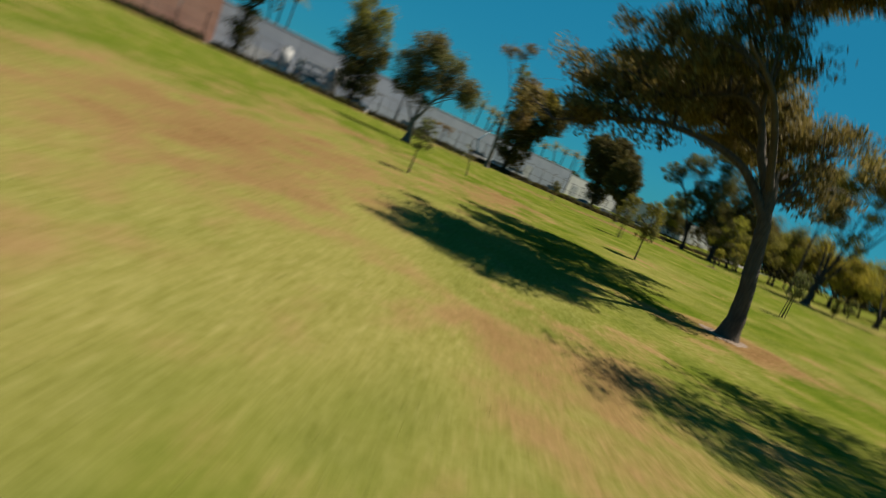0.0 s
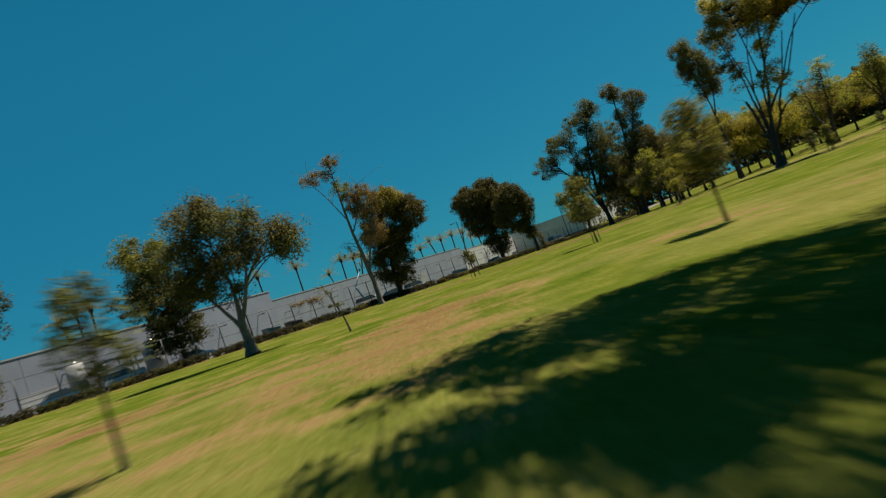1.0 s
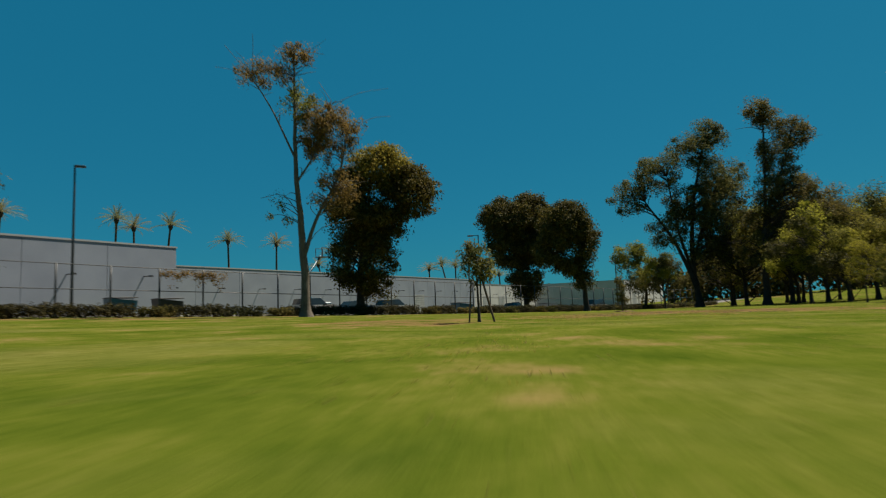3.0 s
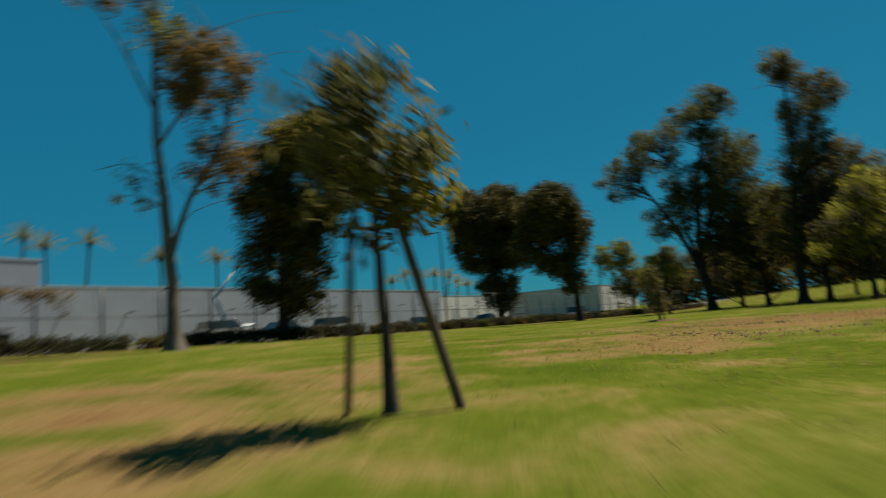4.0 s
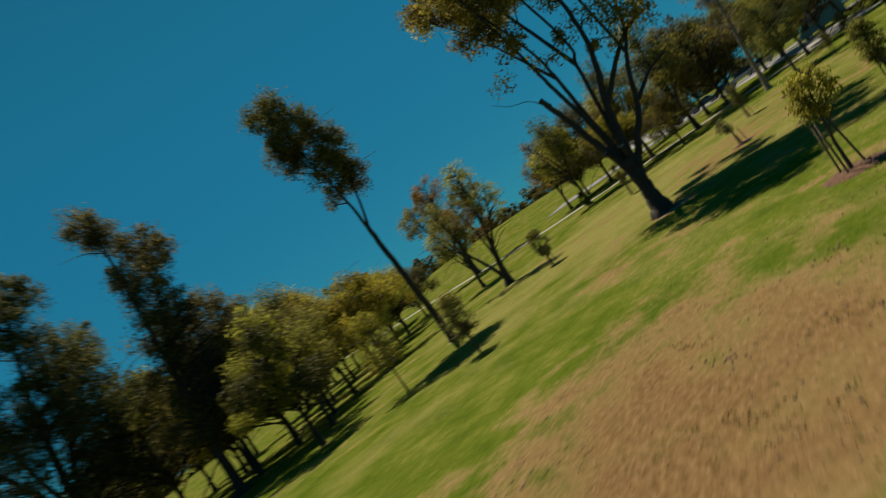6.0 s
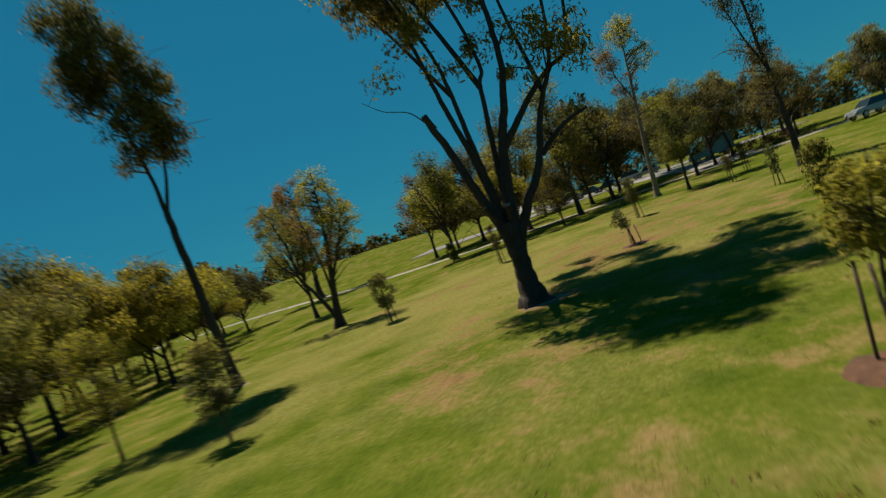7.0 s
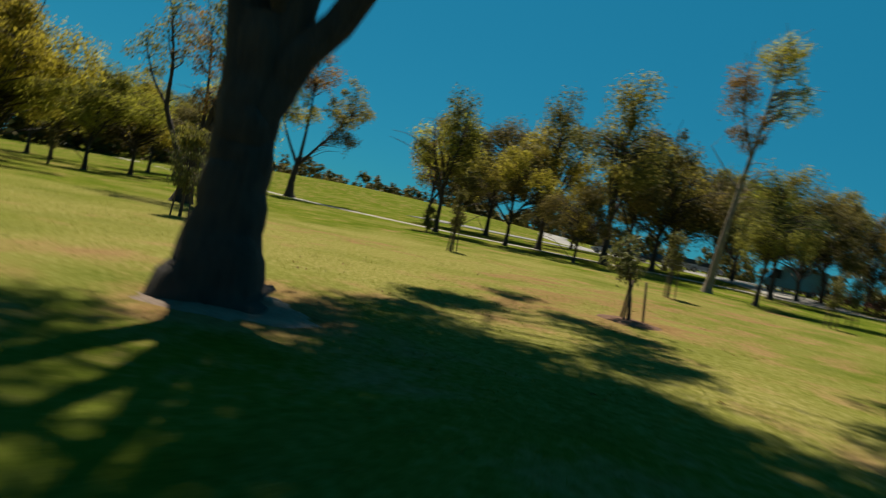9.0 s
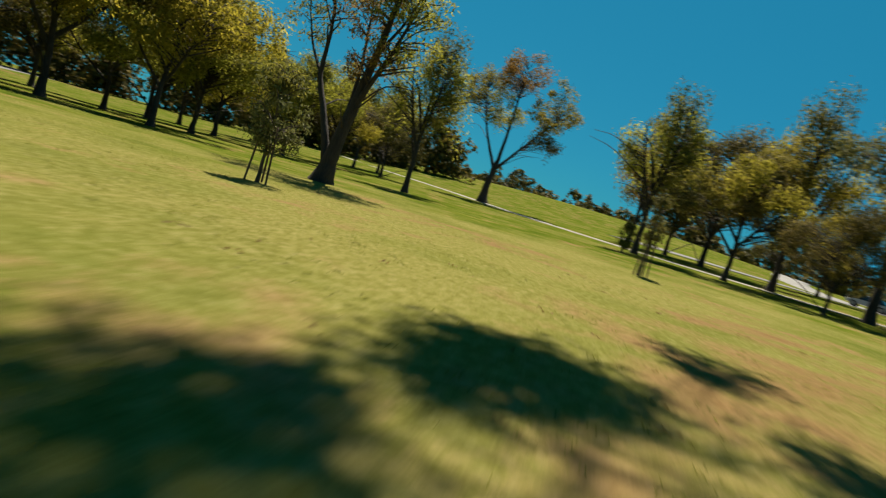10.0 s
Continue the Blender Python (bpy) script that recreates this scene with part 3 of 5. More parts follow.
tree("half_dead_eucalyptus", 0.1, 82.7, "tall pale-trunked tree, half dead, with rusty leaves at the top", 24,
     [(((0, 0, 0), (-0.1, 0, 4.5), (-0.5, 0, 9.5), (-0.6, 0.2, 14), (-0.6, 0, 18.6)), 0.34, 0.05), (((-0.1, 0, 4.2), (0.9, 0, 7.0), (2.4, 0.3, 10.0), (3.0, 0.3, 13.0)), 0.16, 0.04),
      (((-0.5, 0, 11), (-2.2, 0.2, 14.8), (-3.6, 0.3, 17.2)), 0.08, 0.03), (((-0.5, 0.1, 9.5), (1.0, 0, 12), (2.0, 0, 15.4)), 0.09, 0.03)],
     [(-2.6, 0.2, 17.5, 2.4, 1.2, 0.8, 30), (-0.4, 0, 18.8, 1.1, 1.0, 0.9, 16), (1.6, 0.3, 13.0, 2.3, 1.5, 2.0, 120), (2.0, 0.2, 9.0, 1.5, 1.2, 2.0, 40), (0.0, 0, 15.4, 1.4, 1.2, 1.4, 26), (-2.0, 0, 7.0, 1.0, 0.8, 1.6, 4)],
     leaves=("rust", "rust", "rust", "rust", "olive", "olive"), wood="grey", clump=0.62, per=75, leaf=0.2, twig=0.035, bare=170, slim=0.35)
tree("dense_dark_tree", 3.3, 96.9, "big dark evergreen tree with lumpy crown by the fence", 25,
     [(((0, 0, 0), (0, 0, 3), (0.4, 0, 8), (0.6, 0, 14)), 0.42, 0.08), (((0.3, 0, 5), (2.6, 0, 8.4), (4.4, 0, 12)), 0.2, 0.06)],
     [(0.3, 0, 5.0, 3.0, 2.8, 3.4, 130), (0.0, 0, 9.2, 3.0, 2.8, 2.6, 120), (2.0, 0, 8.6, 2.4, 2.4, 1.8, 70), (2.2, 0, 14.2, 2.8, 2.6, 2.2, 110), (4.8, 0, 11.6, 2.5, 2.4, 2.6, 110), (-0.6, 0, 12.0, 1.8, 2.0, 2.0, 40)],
     # only the highest lobe has the lighter olive leaves
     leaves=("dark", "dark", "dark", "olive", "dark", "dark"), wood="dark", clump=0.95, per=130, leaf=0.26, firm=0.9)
tree("dense_dark_tree", 25.6, 123.2, "tall dark dense tree with a flat-topped crown", 26,
     [(((0, 0, 0), (-0.2, 0, 4), (-1.0, 0, 9), (-1.4, 0, 14)), 0.42, 0.1)],
     [(0.0, 0, 4.4, 2.2, 2.0, 2.4, 64), (-0.8, 0, 13.4, 4.2, 3.8, 2.8, 170), (-1.6, 0, 9.0, 3.6, 3.0, 2.4, 110), (-3.4, 0, 13.0, 2.6, 2.6, 3.0, 110), (3.4, 0, 12.6, 2.8, 2.4, 3.2, 100), (1.2, 0, 8.8, 2.6, 2.4, 2.2, 60), (-3.4, 0, 15.2, 1.8, 1.6, 1.2, 24), (0.8, 0, 16.0, 2.0, 1.8, 0.9, 26)],
     leaves=("dark",), wood="dark", clump=1.1, per=120, leaf=0.32, firm=0.9)
tree("dense_dark_tree", 26.4, 100.8, "dark upright tree leaning over the hedge", 27,
     [(((0, 0, 0), (-0.1, 0, 2.6), (-0.3, 0, 5.4), (-0.8, 0, 8.6)), 0.3, 0.08), (((-0.1, 0, 2.2), (-1.4, 0, 4.2), (-2.4, 0, 6.6)), 0.16, 0.05)],
     [(-2.0, 0, 9.2, 2.6, 2.1, 2.2, 130), (0.0, 0, 7.4, 1.6, 1.7, 2.8, 100), (-3.2, 0, 6.6, 1.6, 1.6, 2.0, 66), (-0.2, 0, 3.4, 0.8, 1.0, 1.6, 20), (-1.2, 0, 10.8, 1.4, 1.3, 0.8, 28), (-2.0, 0, 4.8, 1.3, 1.3, 1.1, 30)],
     leaves=("dark",), wood="dark", clump=0.8, per=110, leaf=0.24, firm=0.9)
tree("dense_dark_tree", 50.5, 139.5, "smaller dark dense tree at the end of the hedge", 28,
     [(((0, 0, 0), (0.3, 0, 4), (-1.0, 0, 9)), 0.3, 0.08)],
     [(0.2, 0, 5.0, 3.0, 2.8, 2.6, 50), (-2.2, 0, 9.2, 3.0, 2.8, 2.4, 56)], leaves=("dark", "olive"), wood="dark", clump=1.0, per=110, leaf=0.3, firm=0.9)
tree("eucalyptus_tree", 41.4, 105.6, "tall airy eucalyptus with many leaning stems", 31,
     [(((0, 0, 0), (-0.4, 0, 3.0), (-2.6, 0, 8.0), (-5.6, 0, 12.4)), 0.4, 0.08), (((0.1, 0, 0), (-0.2, 0.3, 6), (0.6, 0.3, 13), (2.4, 0, 20)), 0.42, 0.06),
      (((0, 0, 2.6), (-1.6, 0.4, 9.0), (-2.4, 0.6, 15.5)), 0.24, 0.06), (((0, 0.2, 6), (2.0, 0.2, 11), (4.4, 0, 16)), 0.2, 0.05)],
     [(-7.2, 0, 13.0, 2.6, 2.6, 1.8, 40), (-3.6, 0.4, 16.0, 3.0, 2.8, 2.0, 54), (0.8, 0.2, 18.4, 3.0, 2.6, 2.4, 54), (3.0, 0, 20.6, 2.0, 2.0, 1.6, 28), (4.4, 0, 15.0, 2.8, 2.6, 2.6, 50),
      (0, 0, 12.2, 3.2, 3.0, 2.4, 66), (-2.8, 0, 9.0, 2.6, 2.6, 2.0, 40), (3.4, 0, 8.4, 2.6, 2.4, 3.2, 56),
      (2.0, -2.2, 14.4, 2.2, 2.0, 2.2, 36), (1.4, -2.0, 10.4, 2.2, 2.0, 2.2, 36)],
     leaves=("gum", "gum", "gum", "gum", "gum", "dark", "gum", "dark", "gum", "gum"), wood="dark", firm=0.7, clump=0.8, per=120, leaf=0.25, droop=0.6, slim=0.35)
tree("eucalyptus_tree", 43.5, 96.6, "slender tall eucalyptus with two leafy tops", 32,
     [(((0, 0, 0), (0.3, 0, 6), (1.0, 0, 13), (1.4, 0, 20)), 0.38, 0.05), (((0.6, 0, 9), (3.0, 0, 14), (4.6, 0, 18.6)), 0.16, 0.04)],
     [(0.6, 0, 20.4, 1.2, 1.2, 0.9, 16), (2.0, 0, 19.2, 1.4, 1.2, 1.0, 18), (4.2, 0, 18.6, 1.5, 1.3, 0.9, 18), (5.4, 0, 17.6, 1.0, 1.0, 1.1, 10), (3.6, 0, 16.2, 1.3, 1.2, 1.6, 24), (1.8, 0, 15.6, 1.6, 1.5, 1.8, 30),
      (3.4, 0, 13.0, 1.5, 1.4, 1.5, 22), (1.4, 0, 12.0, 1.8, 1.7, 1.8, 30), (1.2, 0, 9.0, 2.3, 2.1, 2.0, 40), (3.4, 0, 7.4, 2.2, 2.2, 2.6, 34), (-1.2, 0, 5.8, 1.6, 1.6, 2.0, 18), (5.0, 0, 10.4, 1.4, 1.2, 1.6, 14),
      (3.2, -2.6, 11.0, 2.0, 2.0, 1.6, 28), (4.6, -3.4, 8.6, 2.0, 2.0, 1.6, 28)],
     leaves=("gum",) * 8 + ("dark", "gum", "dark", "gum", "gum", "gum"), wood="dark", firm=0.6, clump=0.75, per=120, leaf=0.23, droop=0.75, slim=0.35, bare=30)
tree("slim_eucalyptus", 50.8, 82.3, "slim leaning eucalyptus, bare below a small high crown", 34,
     [(((0, 0, 0), (-0.1, 0.15, 3.5), (-0.2, 0.3, 7.0), (-0.25, 0.4, 9.4)), 0.27, 0.16), (((-0.25, 0.4, 9.1), (-0.35, 0.55, 11.5), (-0.6, 1.1, 15.5), (-0.9, 1.6, 20)), 0.13, 0.03),
      (((-0.25, 0.4, 9.2), (0.08, -0.1, 11.5), (0.3, -0.3, 14.0), (-0.1, 0.6, 18.5)), 0.12, 0.03), (((-0.5, 0.9, 14.0), (-0.9, 1.6, 16.0), (-1.2, 2.0, 18.0)), 0.06, 0.02)],
     [(-0.9, 1.6, 19.6, 1.43, 1.56, 1.34, 60), (-0.5, 1.0, 17.6, 1.82, 2.08, 1.46, 88), (-0.9, 1.7, 16.4, 1.3, 1.56, 1.34, 45), (0.4, -0.5, 15.2, 1.3, 1.43, 1.79, 70),
      (-0.3, 0.5, 14.0, 1.17, 1.43, 1.46, 35), (0.3, -0.6, 13.0, 0.91, 1.04, 1.01, 28), (-0.5, 0.9, 12.2, 0.78, 0.91, 0.67, 9)],
     leaves=("grey", "grey", "gum", "grey", "grey", "gum", "gum"), wood="dark", clump=0.6, per=90, leaf=0.2, droop=0.6, slim=0.35, bare=20, firm=0.7)

# the great pruned tree that the way passes
great_tree = tree("great_pruned_tree", 44.9, 67.1, "great many-stemmed tree with furrowed dark trunk and sawn-off limbs", 41,
     [(((0, 0, 0), (0.0, 0, 1.2), (0.0, 0.0, 2.1), (0.05, 0.0, 3.2)), 0.39, 0.28), (((0, 0.05, 1.4), (0.0, 0.2, 2.7), (0.0, 0.62, 4.35), (0.0, 1.05, 6.0), (-0.05, 1.55, 7.7)), 0.26, 0.125),
      (((0.05, 0.08, 1.8), (0.1, 0.22, 3.4), (0.15, 0.3, 5.0), (0.15, 0.5, 6.4), (0.15, 0.85, 8.3), (0.2, 1.2, 10.6), (-0.2, 2.2, 16)), 0.2, 0.05),
      (((0.15, 0.15, 3.6), (0.25, 0.2, 4.9), (0.3, 0.33, 6.6), (0.3, 0.42, 8.4), (0.3, 0.7, 10.4), (0.2, 2.0, 14.5)), 0.17, 0.04),
      (((0.1, 0.0, 2.6), (0.3, -0.2, 4.2), (0.45, -0.42, 6.0), (0.5, -0.7, 8.4), (0.6, -0.9, 10.0), (1.0, 0.6, 18)), 0.16, 0.05),
      (((0.05, -0.1, 2.4), (0.2, -0.45, 4.6), (0.3, -0.85, 6.2), (0.4, -1.3, 7.5), (0.5, -1.75, 9.2), (1.2, -2.0, 13), (1.4, -2.8, 16.5)), 0.26, 0.06),
      (((0.3, -0.8, 5.9), (0.35, -1.35, 6.45), (0.5, -2.3, 7.4), (0.7, -3.3, 8.2), (1.0, -4.4, 9.1), (2.8, -5.6, 14)), 0.17, 0.05),
      (((0, -0.08, 1.5), (0.03, -0.28, 2.5), (0.15, -0.95, 3.65), (0.35, -1.78, 4.85), (0.45, -2.35, 6.4), (0.6, -2.85, 7.4), (0.8, -3.6, 8.9), (1.8, -4.4, 13)), 0.24, 0.05),
      (((0.38, -2.05, 5.2), (0.5, -2.9, 5.85), (0.6, -3.5, 6.15), (0.7, -4.2, 6.35)), 0.11, 0.06), (((-0.05, 1.5, 7.5), (0.0, 2.1, 8.3), (0.0, 3.0, 8.7), (0.0, 3.7, 9.3)), 0.028, 0.01),
      # long limbs added to carry the shade-casting lobes out to +x
      (((0.6, -2.85, 7.4), (4.4, -2.8, 13.0), (9.0, -3.6, 16.8)), 0.1, 0.04), (((0.5, -0.7, 8.4), (4.4, 0.6, 13.6), (9.0, 1.4, 16.6), (13.0, 1.8, 17.6)), 0.12, 0.03),
      (((0.3, 0.42, 8.4), (3.0, 2.6, 13.4), (6.0, 4.6, 17.0)), 0.09, 0.03)],
     [(0.0, 2.0, 16.4, 1.9, 1.7, 1.8, 40), (0.8, 1.6, 19.2, 1.8, 1.5, 1.4, 36), (2.2, -1.0, 18.8, 1.6, 1.2, 1.6, 14), (1.4, -3.2, 17.2, 1.6, 1.4, 1.4, 24),
      # lobes far out at z 17 to 18 are added to shape the lawn's shade
      (6.4, 1.6, 17.9, 2.3, 1.5, 1.6, 80), (3.8, 1.2, 17.5, 2.2, 1.8, 1.2, 56), (7.9, 1.9, 17.9, 1.1, 1.2, 1.2, 26), (11.6, 3.0, 17.6, 1.6, 0.3, 0.4, 10), (13.6, 2.5, 17.6, 0.9, 0.5, 0.5, 10),
      (6.6, -0.9, 17.7, 1.6, 1.5, 1.1, 52), (5.2, -0.2, 17.9, 1.7, 1.4, 1.3, 48), (1.8, -1.4, 17.4, 1.4, 1.0, 1.1, 6), (6.4, -3.0, 17.6, 2.0, 1.5, 1.0, 40), (10.4, -4.4, 17.4, 1.6, 1.0, 0.6, 14), (8.4, -3.8, 17.2, 1.3, 1.0, 0.6, 10),
      (5.6, 5.0, 17.6, 1.5, 0.4, 0.6, 7), (4.0, 4.2, 17.4, 1.2, 1.2, 0.8, 10), (1.2, -3.4, 7.2, 1.0, 1.0, 0.7, 1), (-0.2, 2.4, 12.6, 1.2, 1.0, 0.8, 10),
      (10.2, 3.5, 17.8, 1.2, 0.2, 0.4, 7), (13.2, 2.8, 17.8, 0.8, 0.4, 0.5, 7), (0.4, 1.6, 13.0, 1.4, 1.2, 2.2, 7), (1.6, -1.5, 13.8, 1.8, 1.6, 2.4, 10), (3.4, 0.4, 14.8, 1.8, 1.4, 1.8, 13), (10.0, 2.6, 17.8, 1.1, 0.3, 0.3, 7),
      (11.2, -0.7, 17.5, 0.9, 0.4, 0.4, 10), (12.9, -0.7, 17.5, 1.0, 0.4, 0.4, 10), (8.6, 2.2, 17.7, 1.0, 0.7, 0.6, 18), (8.0, -0.3, 17.6, 0.8, 0.7, 0.5, 10), (8.4, 0.6, 17.8, 0.8, 0.8, 0.6, 12),
      (0.2, 0.8, 10.4, 1.3, 1.8, 1.4, 7), (1.4, -2.2, 10.0, 1.2, 1.4, 1.3, 5), (12.9, 2.3, 17.7, 0.8, 0.35, 0.4, 7), (16.8, 1.5, 17.7, 1.3, 0.25, 0.3, 5), (-0.1, -3.4, 8.6, 1.2, 1.4, 1.3, 8),
      (8.4, 3.7, 17.6, 0.8, 0.5, 0.5, 11), (8.7, 0.0, 17.7, 0.6, 0.4, 0.4, 5), (10.2, -0.3, 17.6, 0.7, 0.3, 0.4, 5), (14.0, 0.2, 17.6, 1.0, 0.3, 0.4, 7), (9.5, 1.1, 17.7, 0.8, 0.4, 0.4, 9)],
     wood="dark", leaves=("olive", "yellow", "olive", "olive", "olive", "olive", "yellow", "olive", "olive", "olive", "olive", "gum", "olive", "olive", "olive", "yellow", "gum", "olive", "gum", "olive", "olive", "gum", "olive", "yellow") + ("olive",) * 16,
     clump=0.75, per=125, leaf=0.23, firm=0.8, droop=0.6, twig=0.04, slim=0.36, flare=1.75, sides=18, bare=110)
def sawn_limb(parent, base, tip, r):
    """A short limb that was sawn off, with its pale end grain."""
    v, q = tube(smooth_line((base, tip), 4), (r * 1.25, r * 1.08, r, r * 1.02), 12)
    limb = part("sawn_limb", mesh_of("sawn_limb", v, [q], [BARK["dark"]], smooth=True), parent)
    a, b = Vector(base), Vector(tip)
    d = (b - a).normalized()
    u = d.orthogonal().normalized()
    w = d.cross(u)
    rim = [b + d * 0.004 + (u * math.cos(k * math.pi / 6) + w * math.sin(k * math.pi / 6)) * r * 0.97 for k in range(12)]
    ring = [tuple(p) for p in rim] + [tuple(p - d * 0.012 + (p - b) * 0.06) for p in rim]
    sides = [(k, k + 12, (k + 1) % 12 + 12, (k + 1) % 12) for k in range(12)]
    part("cut_end", mesh_of("cut_end", np.array(ring), [np.array(sides), np.array([list(range(12))])], [BARK["pale"]]), limb, "pale sawn wood")


sawn_limb(great_tree, (0.0, 0.3, 3.3), (-0.55, 0.62, 4.0), 0.085)
sawn_limb(great_tree, (0.0, -0.15, 3.2), (-0.5, -0.2, 3.85), 0.1)
sawn_limb(great_tree, (-0.04, 1.45, 7.4), (-0.07, 1.64, 8.0), 0.125)

tree("many_stemmed_tree", 64.2, 80.7, "forked many-stemmed tree with thin bronze-green foliage", 42,
     [(((0, 0, 0), (0, -0.25, 1.8), (0, -0.8, 4.6), (0, -1.3, 7.6), (0.1, -1.6, 11)), 0.36, 0.05), (((0, 0.05, 0.9), (0, 0.8, 2.6), (0, 1.7, 4.4), (0, 1.8, 6.4), (0, 2.4, 9)), 0.2, 0.04),
      (((0, -0.3, 2.2), (0.3, -0.1, 5), (0.4, 0.4, 8.4)), 0.13, 0.03), (((0, -0.6, 3.4), (-0.3, -1.9, 5.6), (-0.5, -3.0, 8.0)), 0.14, 0.03), (((0, 1.7, 4.4), (0.2, 2.8, 5.6), (0.2, 3.6, 7.2)), 0.09, 0.03), (((0, -1.0, 5.6), (0.2, -2.0, 7.6), (0.2, -2.4, 9.8)), 0.08, 0.02)],
     [(0, -1.5, 10.4, 1.2, 1.2, 1.5, 26), (0.2, 2.2, 8.4, 1.3, 1.3, 1.6, 16), (0.2, 0.2, 7.6, 1.7, 1.6, 1.6, 26), (-0.4, -2.4, 7.2, 1.7, 1.5, 2.0, 44), (0, -1.0, 5.4, 1.4, 1.5, 1.0, 14), (0.2, 3.4, 6.8, 0.9, 0.9, 0.9, 9), (0, -0.9, 8.8, 1.2, 1.1, 1.0, 15)],
     leaves=("yellow", "olive", "rust", "yellow", "rust", "olive", "olive"), wood="dark", clump=0.52, per=70, leaf=0.17, droop=0.6, slim=0.33, bare=70)
tree("branching_tree", 110.9, 97.1, "wide-branching tree with an open bronze crown", 43,
     [(((0, 0, 0), (0, 0, 2.6), (0, -0.4, 5.4)), 0.5, 0.3), (((0, -0.2, 4.4), (0.4, 2.6, 9), (0.4, 4.2, 14)), 0.24, 0.05), (((0, -0.4, 5), (0, -0.6, 11), (0, -0.6, 17)), 0.26, 0.05), (((0, -0.4, 4.4), (0, -3.6, 8.4), (0.2, -6.2, 11.6)), 0.22, 0.05)],
     [(0.4, 4.2, 13.8, 3.2, 3.2, 3.0, 64), (0, -0.4, 16.8, 3.4, 3.2, 2.6, 64), (0, -5.6, 13.0, 3.0, 3.0, 3.0, 60), (0, 0.8, 11.4, 2.8, 2.8, 2.2, 34), (0, -5.8, 8.8, 2.6, 2.2, 1.3, 22)],
     leaves=("olive", "rust", "olive", "yellow", "dark"), wood="dark", clump=0.9, per=70, leaf=0.26, droop=0.5, bare=40)
tree("pale_eucalyptus", 79.2, 52.9, "tall eucalyptus with a smooth pale trunk and sparse golden leaves", 44,
     [(((0, 0, 0), (0, -0.3, 4), (0, -0.8, 8.5), (0, -1.2, 12), (0, -1.6, 16)), 0.27, 0.05), (((0, -0.6, 6.8), (0, 0.6, 8.2), (0, 1.6, 9.4)), 0.07, 0.02), (((0, -0.9, 9), (0, 0.1, 12), (0, 0.3, 14)), 0.09, 0.03)],
     [(0, -1.6, 15.6, 1.5, 1.4, 1.5, 46), (0, 0.6, 13.4, 1.3, 1.3, 1.5, 32), (0, -2.8, 13.0, 1.2, 1.2, 1.4, 26), (0, -0.4, 10.8, 1.2, 1.4, 1.3, 22), (0, -1.6, 7.8, 1.2, 1.2, 1.4, 12)],
     leaves=("yellow", "rust", "yellow", "rust", "olive"), wood="pale", clump=0.55, per=55, leaf=0.19, droop=0.7, slim=0.33, bare=30)
tree("tall_eucalyptus", 63.2, 47.8, "tall dark eucalyptus with a narrow ragged crown", 45,
     [(((0, 0, 0), (0, 0.1, 4), (0, 0.2, 9), (0, 0.4, 15.6)), 0.26, 0.05), (((0, 0.1, 6.5), (0, 1.0, 9.4), (0, 1.6, 12)), 0.1, 0.03)],
     [(0, 0.6, 12.8, 1.8, 1.9, 3.2, 50), (0, 1.6, 15.4, 1.6, 1.6, 1.5, 22), (0, 0.4, 8.8, 1.3, 1.3, 1.6, 18), (0, 0.2, 5.2, 1.9, 1.9, 1.4, 28)],
     leaves=("dark", "olive", "dark", "gum"), wood="dark", clump=0.65, per=75, leaf=0.19, droop=0.6, slim=0.33, bare=30)


def round_tree(seed, height, spread, leaves, wood="dark", low=0.28, lean=0.0, open_crown=False):
    """The parts of a park tree with a rounded crown on a short trunk."""
    rng = np.random.default_rng(seed)
    h, r = height, spread
    stems = [(((0, 0, 0), (0.1 * lean, 0.05, h * 0.2), (lean, 0.1, h * 0.45), (lean * 1.3, 0, h * 0.85)), 0.0175 * h + 0.02, 0.05)]
    for k in range(4):
        a = rng.random() * 6.28
        stems.append((((lean * 0.5, 0.05, h * (0.2 + 0.05 * k)), (lean + 0.45 * r * math.cos(a), 0.45 * r * math.sin(a), h * (0.42 + 0.05 * k)),
                       (lean + 0.75 * r * math.cos(a), 0.75 * r * math.sin(a), h * (0.6 + 0.08 * rng.random()))), 0.011 * h, 0.03))
    lobes = [(lean, 0, h * 0.62, r * 0.55, r * 0.55, h * 0.28, 34 if open_crown else 50)]
    for k in range(8):
        a, e, out = k * 0.785 + rng.random() * 0.8, rng.random(), 0.4 + 0.5 * rng.random()
        lobes.append((lean + r * out * math.cos(a), r * out * math.sin(a), h * (low + 0.12 + (0.9 - low - 0.2) * e * (1.15 - 0.4 * out)), r * (0.22 + 0.2 * rng.random()), r * (0.22 + 0.2 * rng.random()),
                      h * (0.07 + 0.09 * rng.random()), 10 if open_crown else 16))
    lobes.append((lean * 1.2 + rng.normal() * 0.15 * r, rng.normal() * 0.15 * r, h * 0.87, r * 0.36, r * 0.36, h * 0.13, 18))
    picks = [leaves[int(i)] for i in rng.integers(0, len(leaves), len(lobes))]
    return tree_parts(seed + 500, stems, lobes, wood, picks, clump=0.078 * h, per=75 if open_crown else 95, leaf=0.23, droop=0.75, slim=0.38, bare=20)


